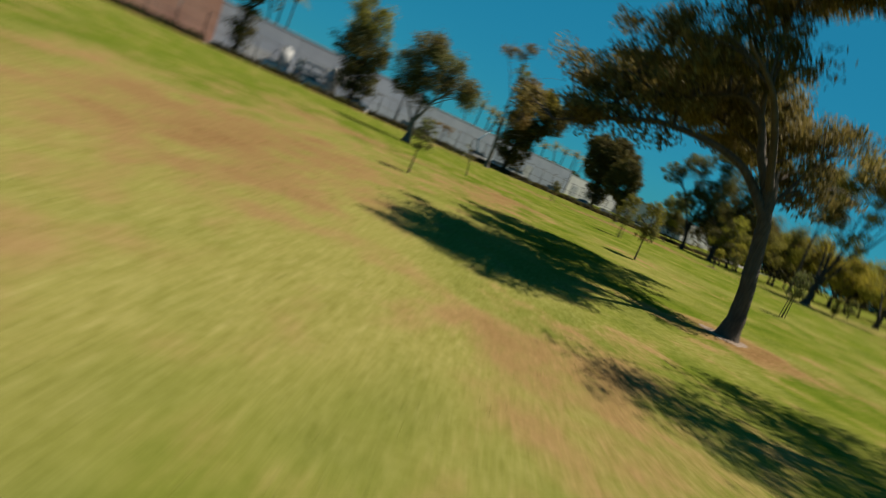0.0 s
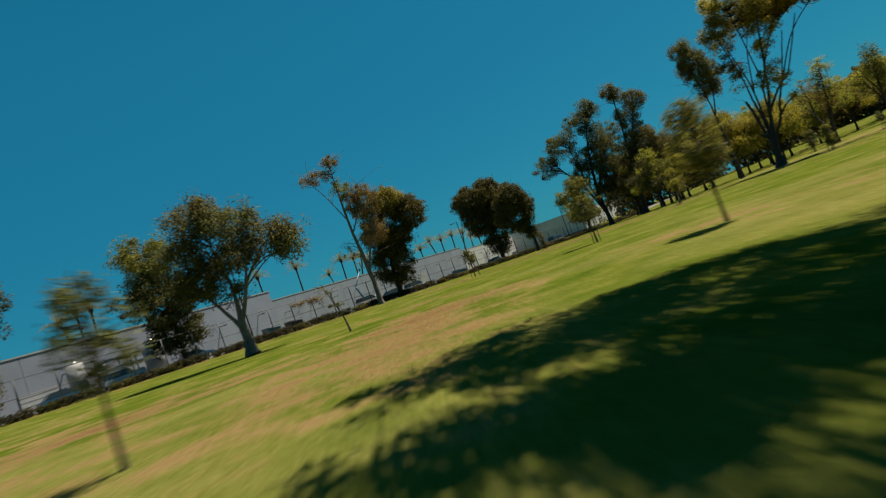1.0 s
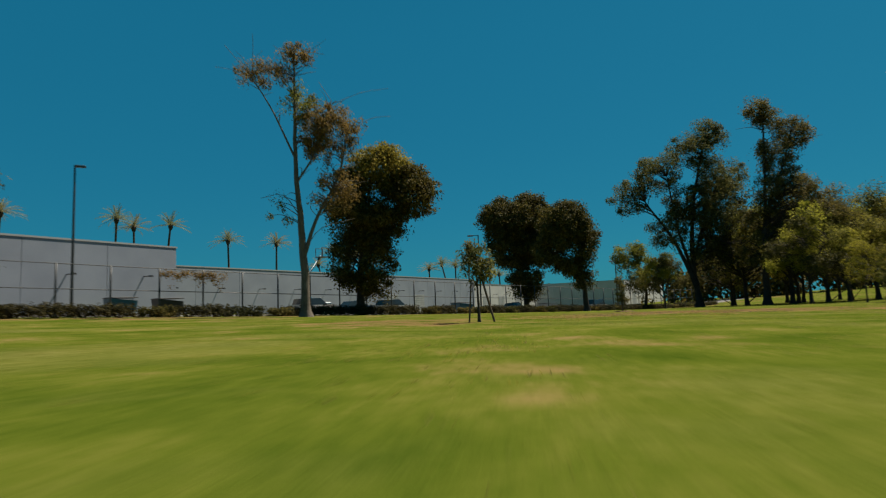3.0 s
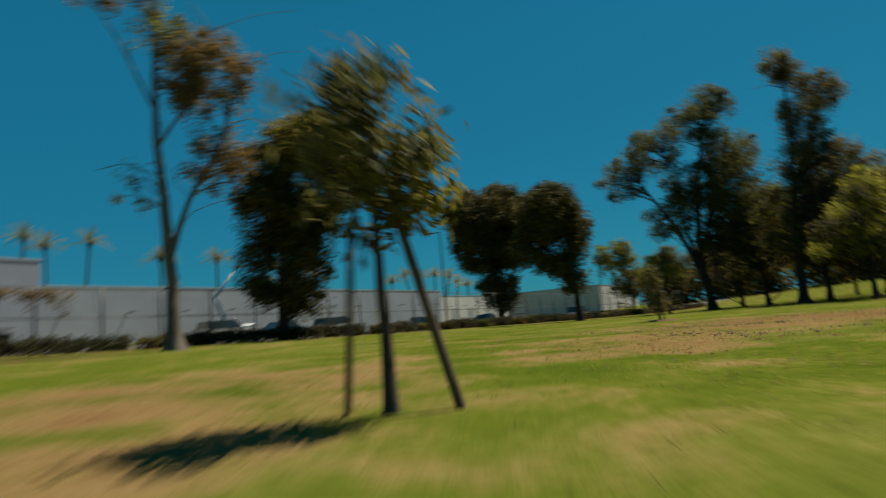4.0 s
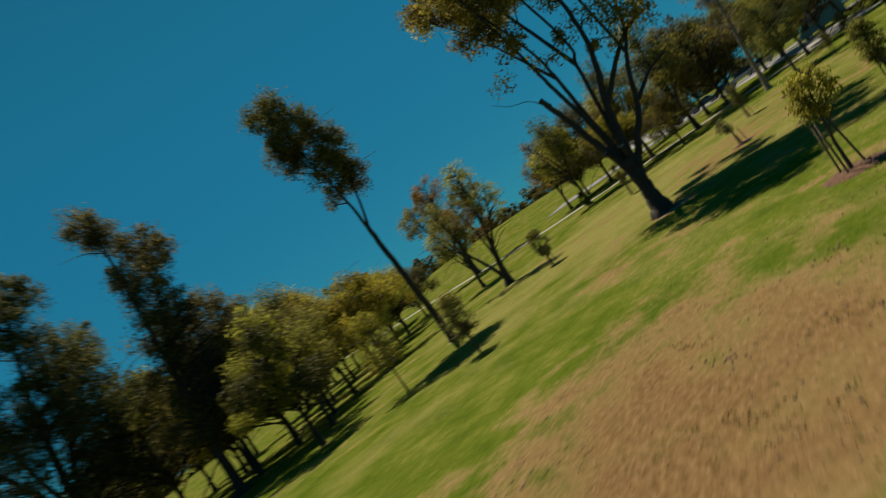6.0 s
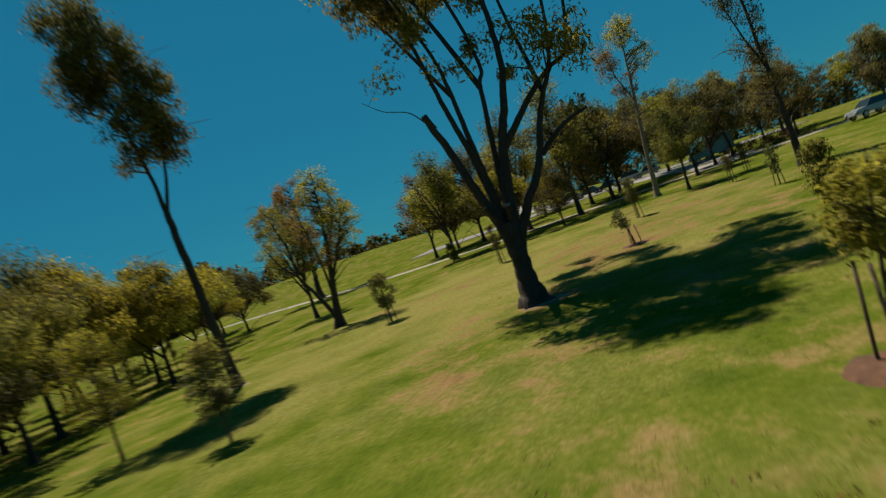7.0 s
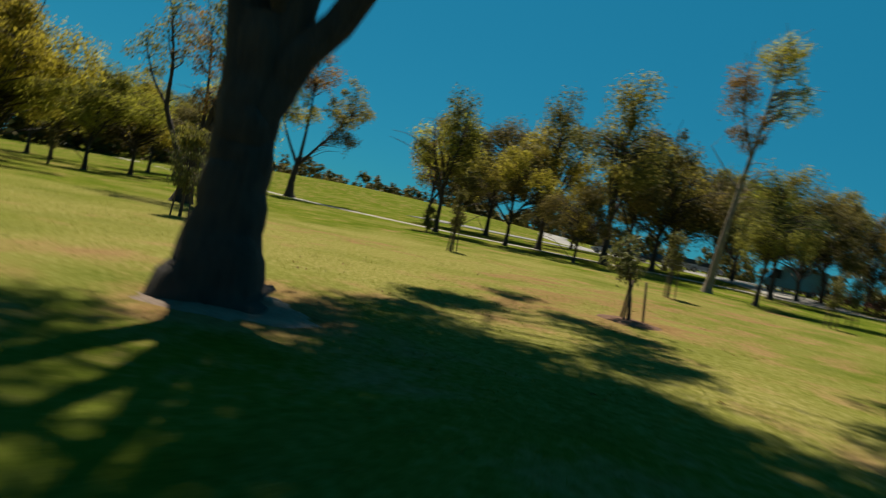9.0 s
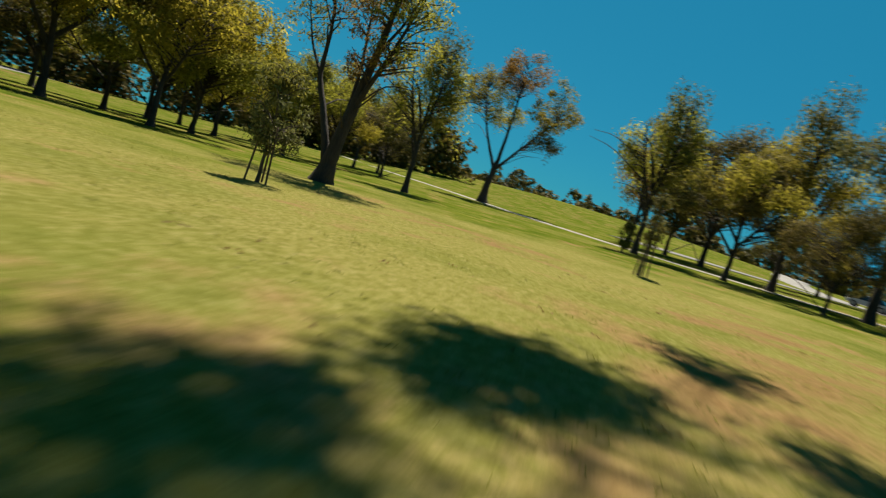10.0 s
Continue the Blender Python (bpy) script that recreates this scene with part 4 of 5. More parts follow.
def grove(name, label, group, variants, places):
    """Trees of one kind: each made once, then copied to its places with its own turn and size."""
    made = []
    for k, (x, y, turn, size) in enumerate(places):
        z = float(ground_z(x, y)) - 0.06
        m = pose(x, y, z, 0, 0, turn) @ Matrix.Diagonal((size, size, size * (0.94 + 0.12 * ((k * 37 % 10) / 10)), 1))
        v = k % len(variants)
        if len(made) <= v:
            ob = thing(name, x, y, z, label, "tree", group)
            part("trunk", variants[v][0], ob)
            part("crown", variants[v][1], ob)
            ob.matrix_basis = m
            made.append(ob)
        else:
            ob = new(name)
            ob.empty_display_size = 0.2
            ob.matrix_basis = m
            tagged(ob, label, "tree", group)
            part("trunk", variants[v][0], ob)
            part("crown", variants[v][1], ob)


WILLOWY = [round_tree(61, 10, 4.2, ("yellow", "yellow", "olive"), lean=0.5), round_tree(62, 10, 3.8, ("yellow", "olive", "fresh")), round_tree(63, 10, 4.6, ("yellow", "olive", "olive"), lean=-0.6),
           round_tree(64, 10, 3.6, ("olive", "yellow", "dark"))]
SHADY = [round_tree(71, 10, 4.4, ("dark", "gum", "olive")), round_tree(72, 10, 3.9, ("gum", "olive", "gum", "yellow"), lean=0.5), round_tree(73, 10, 4.6, ("gum", "dark", "olive"))]
AIRY = [round_tree(81, 12, 3.4, ("olive", "grey", "olive"), low=0.34, open_crown=True, lean=0.4), round_tree(82, 12, 3.0, ("olive", "yellow", "grey"), low=0.34, open_crown=True),
        round_tree(83, 12, 3.0, ("rust", "rust", "olive"), low=0.4, open_crown=True)]

grove("willowy_tree", "round-crowned park tree with yellow-green drooping leaves", "yellow-green trees of the grove", WILLOWY,
      ((81.7, 101.7, 0, 1.0), (80.6, 109.4, 40, 1.2), (92, 115, 80, 1.05), (90.2, 104.1, 130, 1.08), (105.5, 113.8, 200, 1.1), (72, 100.5, 250, 1.05), (68.3, 105, 300, 1.0), (75.8, 112, 20, 1.15),
       (61, 97.5, 70, 1.2), (56.1, 108, 220, 1.1), (48.5, 92.0, 280, 0.95), (41.8, 88.3, 330, 0.85), (65.5, 95.0, 15, 1.05),
       (85, 121, 60, 1.2), (98, 124, 105, 1.2), (70, 119, 140, 1.15), (60.5, 117, 190, 1.2)))
grove("shady_tree", "dark round-crowned park tree casting deep shade", "dark trees by the path", SHADY,
      ((99.1, 104.3, 0, 0.95), (111, 114, 60, 1.1), (96, 53.6, 100, 1.3), (102.6, 51.2, 150, 1.35), (107.5, 45.5, 200, 1.2), (110.9, 42.1, 250, 1.2), (92.1, 42.5, 300, 0.98), (97.2, 38.4, 30, 1.0), (99.6, 33.4, 75, 0.85),
       (104.7, 70.3, 120, 1.4), (90.2, 67.0, 165, 1.02), (84.4, 61.3, 215, 0.62), (116, 60.3, 270, 0.95), (112, 64.4, 310, 0.75), (109.6, 74.4, 45, 1.1), (92.8, 32.9, 90, 0.85), (88, 26, 10, 0.9), (46.5, 104.5, 40, 1.25), (50, 96.5, 95, 1.15), (38.5, 108, 200, 0.7), (53.5, 118, 300, 1.0), (58.3, 103.3, 110, 1.15), (51.3, 102.5, 160, 1.2), (50, 113, 230, 1.0)))
grove("airy_tree", "tall open-crowned tree with small grey-green leaves", "airy trees by the path", AIRY,
      ((89.9, 58.6, 0, 1.45), (91.8, 73.6, 60, 1.12), (102, 29.9, 120, 1.05), (74.8, 51.4, 190, 0.68), (95.2, 64.2, 240, 1.25), (100, 55.5, 300, 1.15), (86.5, 46.5, 20, 0.9), (81.0, 88.1, 80, 1.0), (106, 77.5, 150, 1.05), (47.6, 98.5, 200, 1.15), (55.5, 96.5, 30, 1.1)))


# ---- young trees on stakes ----
def sapling(x, y, height, seed, label, leaves=("grey",), lean=(0.0, 0.0), stakes=2, fullness=1.0, mulch=False, width=0.55, prop=False, turn=0.0, low=0.42, stake_at=0.5):
    """A young tree tied between stakes, with a slim trunk and a small loose crown."""
    rng = np.random.default_rng(seed)
    h = height
    lx, ly = lean
    stems = [(((0, 0, 0), (lx * 0.2, ly * 0.2, h * 0.35), (lx * 0.6, ly * 0.6, h * 0.7), (lx, ly, h)), 0.03 + 0.008 * h, 0.01)]
    for k in range(5):
        a = rng.random() * 6.28
        t = 0.42 + 0.1 * k
        stems.append((((lx * t * 0.8, ly * t * 0.8, h * t), (lx * t + 0.5 * width * math.cos(a), ly * t + 0.5 * width * math.sin(a), h * (t + 0.12)),
                       (lx * t + width * math.cos(a), ly * t + width * math.sin(a), h * (t + 0.16))), 0.02, 0.008))
    mid = (1 + low) / 2
    lobes = [(lx * mid, ly * mid, h * mid, width, width, h * (1 - low) * 0.5, int(26 * fullness)), (lx * 0.9, ly * 0.9, h * 0.9, width * 0.6, width * 0.6, h * 0.12, int(10 * fullness)),
             (lx * 0.5 + 0.2, ly * 0.5, h * (low + 0.14), width * 0.7, width * 0.7, h * 0.12, int(9 * fullness))]
    picks = [leaves[k % len(leaves)] for k in range(3)]
    wood, crown = tree_parts(seed, stems, lobes, "brown", picks, clump=0.24, per=34, leaf=0.12, droop=0.55, twig=0.01, slim=0.34, flare=1.3)
    ob = thing("young_tree", x, y, float(ground_z(x, y)) - 0.03, label, "young tree", "young trees of the lawn", turn=turn)
    part("trunk", wood, ob)
    part("crown", crown, ob)
    for k in range(stakes):
        a = k * 6.28 / max(stakes, 1) + stake_at
        base, top = Vector((0.32 * math.cos(a), 0.32 * math.sin(a), -0.1)), Vector((0.2 * math.cos(a), 0.2 * math.sin(a), h * 0.52))
        v, q = tube(smooth_line((base, top), 3), (0.027, 0.026, 0.025), 7)
        cap = np.arange(len(v) - 7, len(v))[None]
        part("stake", mesh_of("stake", v, [q, cap], [BARK["stake"]]), ob, "round wooden stake")
    if prop:
        v, q = tube(smooth_line(((0.46, -0.05, -0.05), (0.08, 0, h * 0.6)), 4), (0.034, 0.034, 0.032, 0.03), 7)
        part("stake", mesh_of("stake", v, [q], [BARK["stake"]]), ob, "slanting wooden prop")
    if mulch:
        n = 16
        ring = [(0.0, 0.0, 0.09)]
        for r, zz in ((0.35, 0.085), (0.62, 0.05), (0.8, -0.02)):
            ring += [(r * (0.85 + 0.3 * rng.random()) * math.cos(6.283 * i / n), r * (0.85 + 0.3 * rng.random()) * math.sin(6.283 * i / n), zz + 0.02 * rng.random()) for i in range(n)]
        tris = [(0, 1 + i, 1 + (i + 1) % n) for i in range(n)]
        quads = [(1 + k * n + i, 1 + (k + 1) * n + i, 1 + (k + 1) * n + (i + 1) % n, 1 + k * n + (i + 1) % n) for k in range(2) for i in range(n)]
        part("mulch", mesh_of("mulch", np.array(ring), [np.array(tris), np.array(quads)], [MULCH], smooth=True), ob, "reddish-brown bark mulch")
    return ob


MULCH = mottled("bark_mulch", (0.050, 0.022, 0.010), (0.150, 0.068, 0.030), 8, 60, 0.95, relief=0.8, depth=0.03)
STAKED = "young tree tied to wooden stakes on the lawn"
sapling(-4.0, 18.4, 2.9, 1, "thin young tree with a grey-green top", ("grey",), (0.1, 0), 0, 0.8)
sapling(-1.6, 35.8, 2.4, 2, "leafless leaning young tree with a side stem", ("grey",), (-0.6, 0), 0, 0.12, width=0.5)
sapling(12.5, 41.3, 3.9, 3, "staked young tree with a full olive crown", ("olive", "olive", "grey"), (-0.15, 0), 2, 2.6, width=0.95, low=0.32)
sapling(9.5, 24.5, 3.5, 4, "young tree with a full olive crown on a straight stem", ("olive", "olive", "grey"), (-0.1, 0), 0, 2.4, width=0.75, low=0.36)
sapling(20.3, 27.3, 3.3, 6, "staked young tree with a thin grey crown", ("grey",), (0.1, 0), 2, 1.3, width=0.7)
sapling(8.2, 58.5, 2.45, 7, "staked young tree with windblown narrow leaves and a slanting prop", ("grey", "gum", "olive"), (-0.05, 0), 1, 1.25, width=0.46, prop=True, low=0.5, stake_at=2.7)
sapling(20.3, 77.0, 2.2, 8, "small young tree in a patch of brown soil", ("gum",), (-0.1, 0.2), 1, 1.0, width=0.36, mulch=True, low=0.2)
sapling(55.8, 75.0, 2.9, 9, "bushy staked young tree near the many-stemmed tree", ("grey", "olive", "grey"), (0, 0), 3, 2.4, width=0.75, low=0.3)
sapling(52.5, 61.5, 1.9, 10, "bent young tree with drooping twigs in red mulch", ("grey",), (0.0, 0.45), 3, 0.6, width=0.42, mulch=True, low=0.5)
sapling(38.5, 76.4, 2.9, 11, "bushy young tree with grey-green leaves", ("grey", "olive", "grey"), (0, 0), 1, 2.2, width=0.75, low=0.3)
sapling(66.3, 57.9, 3.0, 12, STAKED, ("grey",), (0, 0), 3, 1.5, width=0.55, low=0.4)
sapling(56.7, 52.4, 2.2, 13, STAKED, ("grey",), (0, 0), 2, 0.7, width=0.34, low=0.35)
sapling(68.9, 68.3, 3.2, 14, "young tree on spread stakes with a narrow crown", ("grey",), (0, 0), 3, 1.2, width=0.4, low=0.35, prop=True)
sapling(30.4, 63.4, 2.6, 21, "staked young tree with a full yellow-green crown in pale mulch", ("fresh", "yellow", "olive"), (0.0, -0.35), 3, 1.3, width=0.48, mulch=True, low=0.52)
sapling(42.5, 57.4, 2.4, 15, "bushy olive young tree on stakes", ("olive",), (0, 0), 3, 2.2, width=0.5, low=0.25)
sapling(68.1, 50.4, 2.2, 16, STAKED, ("grey",), (0, 0), 2, 0.8, width=0.3)
sapling(73.2, 47.1, 2.5, 17, STAKED, ("grey",), (0, 0), 2, 0.8, width=0.3)
sapling(88.0, 73.6, 2.2, 18, "low bushy young tree by the path", ("olive", "dark"), (0, 0), 1, 2.0, width=0.6, low=0.15)
sapling(41.3, 81.9, 4.6, 19, "bright yellow-green young tree", ("fresh", "yellow", "fresh"), (0, 0), 0, 3.6, width=1.5, low=0.3)
sapling(80.2, 103.7, 3.0, 20, STAKED, ("grey",), (0, 0), 2, 0.8, width=0.35)

# bare earth round the great tree
def soil_ring(x, y, r, seed):
    rng = np.random.default_rng(seed)
    n, rows = 40, ((0.0, 0.03), (0.35, 0.03), (0.62, 0.022), (0.85, 0.006), (1.0, -0.03))
    wob = 1 + 0.16 * np.sin(np.arange(n) * 0.471 + 1) + 0.06 * rng.normal(size=n)
    verts, quads = [], []
    for k, (t, h) in enumerate(rows):
        for i in range(n):
            a = 2 * math.pi * i / n
            px, py = x + r * t * wob[i] * math.cos(a), y + r * t * wob[i] * math.sin(a)
            verts.append((px, py, float(ground_z(px, py)) + h + 0.006 * rng.normal()))
    for k in range(len(rows) - 1):
        for i in range(n):
            j = (i + 1) % n
            quads.append((k * n + i, (k + 1) * n + i, (k + 1) * n + j, k * n + j))
    me = mesh_of("soil_ring", np.array(verts), [np.array(quads)], [SOIL], smooth=True)
    return tagged(new("soil_ring", me), "bare dusty soil round the foot of a tree", "soil", kind="structure")


SOIL = mottled("bare_soil", (0.099, 0.066, 0.046), (0.224, 0.165, 0.122), 1.5, 25, 0.95, relief=0.7, depth=0.03)
soil_ring(44.8, 66.8, 0.95, 1)
soil_ring(8.5, 8.9, 0.9, 2)
soil_ring(50.8, 82.3, 0.6, 3)

# ---- hedge and fence along the service lane ----
def shrub(seed, w, h, leaves):
    rng = np.random.default_rng(seed)
    n = int(30 * w)
    c = np.stack([rng.uniform(-w / 2, w / 2, n), rng.normal(0, 0.28, n), h * (0.15 + 0.7 * rng.random(n))], 1)
    v, q = leaf_cards(rng, c, np.full(n, 0.3), np.full(n, 34), 0.14, 0.1, 0.8, 0.5)
    return mesh_of("foliage", v, [q], [LEAF[leaves]])


def shrub_wood(seed, w, h):
    rng = np.random.default_rng(seed)
    a = np.array([rng.uniform(-w / 2, w / 2), rng.normal(0, 0.1), -0.05])
    v, q = tube(smooth_line((a, a + [rng.normal(0, 0.2), rng.normal(0, 0.2), h * 0.8]), 3), (0.03, 0.022, 0.01), 5)
    return mesh_of("stems", v, [q], [BARK["brown"]])


SHRUBS = [(shrub(s, w, h, k), shrub_wood(s, w, h)) for s, w, h, k in ((1, 3.4, 0.9, "hedge"), (2, 2.6, 0.8, "dark"), (3, 4.0, 1.0, "hedge"), (4, 2.0, 0.7, "gum"))]
rng_hedge = random.Random(5)
along = -6.0
k = 0
while along < 205:
    kind = rng_hedge.choice((0, 0, 1, 2, 2, 2, 3))
    x, y = beside(along, rng_hedge.uniform(-0.2, 0.2))
    ob = thing("shrub", x, y, float(ground_z(x, y)) - 0.04, "low clipped dark shrub of the hedge row" if kind != 3 else "low rusty-brown dry shrub of the hedge row", "shrub", "shrubs of the hedge row", turn=42)
    part("foliage", SHRUBS[kind][0], ob)
    part("stems", SHRUBS[kind][1], ob)
    along += (3.4, 2.5, 3.9, 2.2)[kind] * rng_hedge.uniform(0.78, 0.92) + (1.2 if rng_hedge.random() < 0.08 else 0)
    k += 1

STEEL = mottled("galvanised_steel", (0.106, 0.112, 0.119), (0.198, 0.205, 0.211), 4, 60, 0.5, 0.7, 0.1)
POLE_PAINT = mottled("dark_pole_paint", (0.02, 0.023, 0.026), (0.046, 0.05, 0.053), 3, 40, 0.5, 0.2, 0.1)


def fence():
    ob = thing("chain_link_fence", *beside(0, 2.4), 0, "tall dark fence of posts and rails behind the hedge", "fence")
    inv = ob.matrix_basis.inverted()
    v, q = tube([(0, 0, -0.3), (0, 0, 1.8), (0, 0, 3.6)], (0.065, 0.065, 0.065), 7)
    post = mesh_of("post", v, [q, np.arange(14, 21)[None]], [POLE_PAINT])
    step, last = 3.3, None
    for i in range(62):
        x, y = beside(-4 + step * i, 2.4)
        z = float(ground_z(x, y))
        p = part("post", post, ob)
        p.matrix_basis = inv @ pose(x, y, z)
        if last:
            for h in (0.25, 1.9, 3.56):
                v, q = tube([inv @ (Vector(last) + Vector((0, 0, h))), inv @ Vector((x, y, z + h))], (0.032, 0.032), 5)
                part("rail", mesh_of("rail", v, [q], [POLE_PAINT]), ob)
        last = (x, y, z)
    return ob


fence()


def dry_vine(a0, a1):
    rng = np.random.default_rng(9)
    n = 110
    c = []
    for t in rng.random(n):
        x, y = beside(a0 + (a1 - a0) * t, 2.25)
        c.append((x, y, float(ground_z(x, y)) + 3.4 - 0.5 * abs(rng.normal()) * (0.4 + 0.6 * math.sin(t * 9) ** 2)))
    v, q = leaf_cards(rng, np.array(c), np.full(n, 0.3), np.full(n, 16), 0.14, 0.5)
    return tagged(new("dry_vine", mesh_of("dry_vine", v, [q], [LEAF["rust"]])), "dried orange-brown creeper hanging on the fence", "creeper", kind="stuff")


dry_vine(88.5, 93.5)


def light_pole(x, y, height, arm, turn):
    ob = thing("light_pole", x, y, float(ground_z(x, y)) - 0.1, "slender dark parking-lot light pole", "light pole", "light poles", turn=turn)
    v, q = tube([(0, 0, 0), (0, 0, height * 0.5), (0, 0, height)], (0.11, 0.085, 0.06), 10)
    part("pole", mesh_of("pole", v, [q], [POLE_PAINT], smooth=True), ob)
    bm = bmesh.new()
    bmesh.ops.create_cone(bm, segments=16, radius1=0.26, radius2=0.24, depth=0.7, cap_ends=True, matrix=Matrix.Translation((0, 0, 0.35)))
    part("base", bm_mesh("base", bm, CONCRETE), ob, "round concrete footing")
    bm = bmesh.new()
    box(bm, 0, -0.04, height - 0.09, arm, 0.04, height - 0.02)
    part("arm", bm_mesh("arm", bm, POLE_PAINT), ob)
    bm = bmesh.new()
    box(bm, arm - 0.1, -0.16, height - 0.14, arm + 0.55, 0.16, height + 0.0, 0.03)
    part("lamp_head", bm_mesh("lamp_head", bm, POLE_PAINT), ob)


light_pole(-16.0, 84.4, 10.8, 0.12, 20)
light_pole(16.6, 108.5, 9.2, 0.7, 170)
light_pole(44.4, 136.5, 8.4, 0.5, 170)

# ---- warehouses ----
BLD, BU, BN = Vector((-16, 105, 0)), Vector((0.6, 0.8, 0)), Vector((-0.8, 0.6, 0))
BZ = -0.2
# the blue of skylit shade is mixed into this grey wall colour
SHADED_GREY_WALL = mottled("shaded_grey_wall_paint", (0.190, 0.215, 0.268), (0.250, 0.280, 0.335), 0.25, 12, 0.85, relief=0.15)
WHITE_WALL = mottled("white_wall_paint", (0.409, 0.409, 0.403), (0.515, 0.508, 0.495), 0.25, 12, 0.85, relief=0.15)
PINK_WALL = mottled("pink_wall_paint", (0.264, 0.132, 0.099), (0.343, 0.191, 0.145), 0.3, 12, 0.9, relief=0.2)
ROOFING = mottled("roofing", (0.198, 0.198, 0.191), (0.277, 0.277, 0.271), 0.4, 15, 0.9)
TRIM = mottled("parapet_trim", (0.277, 0.284, 0.297), (0.37, 0.376, 0.383), 0.6, 20, 0.7)
DARK_METAL = mottled("dark_metal", (0.02, 0.021, 0.023), (0.04, 0.041, 0.044), 3, 40, 0.5, 0.3)
BLUE_PAINT = mottled("blue_paint", (0.013, 0.066, 0.112), (0.026, 0.125, 0.185), 2, 40, 0.4)


def warehouse(name, a0, a1, d0, d1, height, wall, label, panel=7.5, dock=(), shadow_arms=True):
    """A flat-roofed concrete building: wall panels with open joints, a parapet trim and a roof."""
    o = BLD + BU * a0 + BN * d0
    ob = thing(name, o.x, o.y, BZ, label, "warehouse", turn=math.degrees(math.atan2(BU.y, BU.x)))
    la, ld = a1 - a0, d1 - d0
    n = max(1, round(la / panel))
    for k in range(n):
        bm = bmesh.new()
        box(bm, la * k / n + 0.012, 0, 0, la * (k + 1) / n - 0.012, 0.3, height, 0.02)
        part("wall_panel", bm_mesh("wall_panel", bm, wall), ob)
    m = max(1, round(ld / panel))
    for k in range(m):
        for x in (0.0, la - 0.3):
            bm = bmesh.new()
            box(bm, x, 0.3 + (ld - 0.3) * k / m + 0.012, 0, x + 0.3, 0.3 + (ld - 0.3) * (k + 1) / m - 0.012, height, 0.02)
            # end walls get the white paint: their brighter lighting is put into the colour
            part("wall_panel", bm_mesh("wall_panel", bm, WHITE_WALL if wall is SHADED_GREY_WALL else wall), ob)
    bm = bmesh.new()
    box(bm, 0.32, ld - 0.3, 0, la - 0.32, ld, height)
    part("back_wall", bm_mesh("back_wall", bm, wall), ob)
    bm = bmesh.new()
    box(bm, 0.3, 0.3, height - 0.9, la - 0.3, ld - 0.3, height - 0.6)
    part("roof", bm_mesh("roof", bm, ROOFING), ob)
    bm = bmesh.new()
    box(bm, -0.06, -0.06, height, la + 0.06, 0.36, height + 0.16)
    box(bm, -0.06, 0.362, height, 0.36, ld, height + 0.16)
    box(bm, la - 0.36, 0.362, height, la + 0.06, ld, height + 0.16)
    part("parapet_trim", bm_mesh("parapet_trim", bm, TRIM), ob)
    # invented stub arms, added for the slanting shadows they cast on the wall
    if shadow_arms:
        for k in range(n):
            x = la * (k + 0.5) / n
            bm = bmesh.new()
            box(bm, x - 0.05, -1.1, height * 0.62, x + 0.05, -0.005, height * 0.62 + 0.08)
            box(bm, x - 0.14, -1.4, height * 0.62 - 0.05, x + 0.14, -1.1, height * 0.62 + 0.1)
            part("shadow_arm", bm_mesh("shadow_arm", bm, DARK_METAL), ob)
    for x, w, h in dock:
        bm = bmesh.new()
        box(bm, x, -0.05, 0.02, x + w, -0.004, h)
        door = part("dock_door", bm_mesh("dock_door", bm, TRIM), ob, "ribbed grey roller door")
        for z in np.arange(0.5, h, 0.5):
            bm = bmesh.new()
            box(bm, x + 0.05, -0.075, z - 0.03, x + w - 0.05, -0.052, z + 0.03)
            part("rib", bm_mesh("rib", bm, TRIM), door)
    return ob


warehouse("warehouse", -43, 0, 0, 26, 8.2, SHADED_GREY_WALL, "grey flat-roofed warehouse behind the fence", dock=((6, 4, 4.2), (26, 1.1, 2.2)))
warehouse("warehouse", -0.4, 98, 17, 32, 8.0, SHADED_GREY_WALL, "long low grey warehouse with a pale parapet", dock=((60, 4, 4.2), (70, 4, 4.2)))
warehouse("warehouse", 98.5, 150, 21, 34, 7.2, WHITE_WALL, "white warehouse wing farther along the lane", dock=((12, 4, 4), (22, 4, 4), (34, 4, 4)))
warehouse("warehouse", 153, 215, -8, 32, 7.8, WHITE_WALL, "white end building of the warehouse row", shadow_arms=False, dock=((10, 5, 4.2), (24, 3, 3.2)))
warehouse("pink_building", -75, -44, -4, 26, 8.6, PINK_WALL, "dusty pink flat-roofed building beside the warehouses", shadow_arms=False, dock=((16, 2.2, 4.0),))


# ---- plant and vehicles on the lane ----
GLASS, _, _, gb = material("vehicle_glass", 0.08)
gb.inputs["Base Color"].default_value = (0.02, 0.03, 0.035, 1)
RUBBER = mottled("tyre_rubber", (0.0079, 0.0079, 0.0079), (0.02, 0.02, 0.02), 6, 60, 0.85)
SILVER = mottled("silver_metal", (0.33, 0.337, 0.343), (0.449, 0.455, 0.462), 2, 40, 0.35, 0.6)


def paint(name, colour):
    m, n, l, b = material(name, 0.3)
    co = n.new("ShaderNodeTexCoord").outputs["Object"]
    dust = noise_node(n, l, 3.0, 4, co)
    l.new(ramp_node(n, l, dust, ((0.35, tuple(c * 0.82 for c in colour)), (0.7, colour))), b.inputs["Base Color"])
    b.inputs["Coat Weight"].default_value = 0.5
    return m


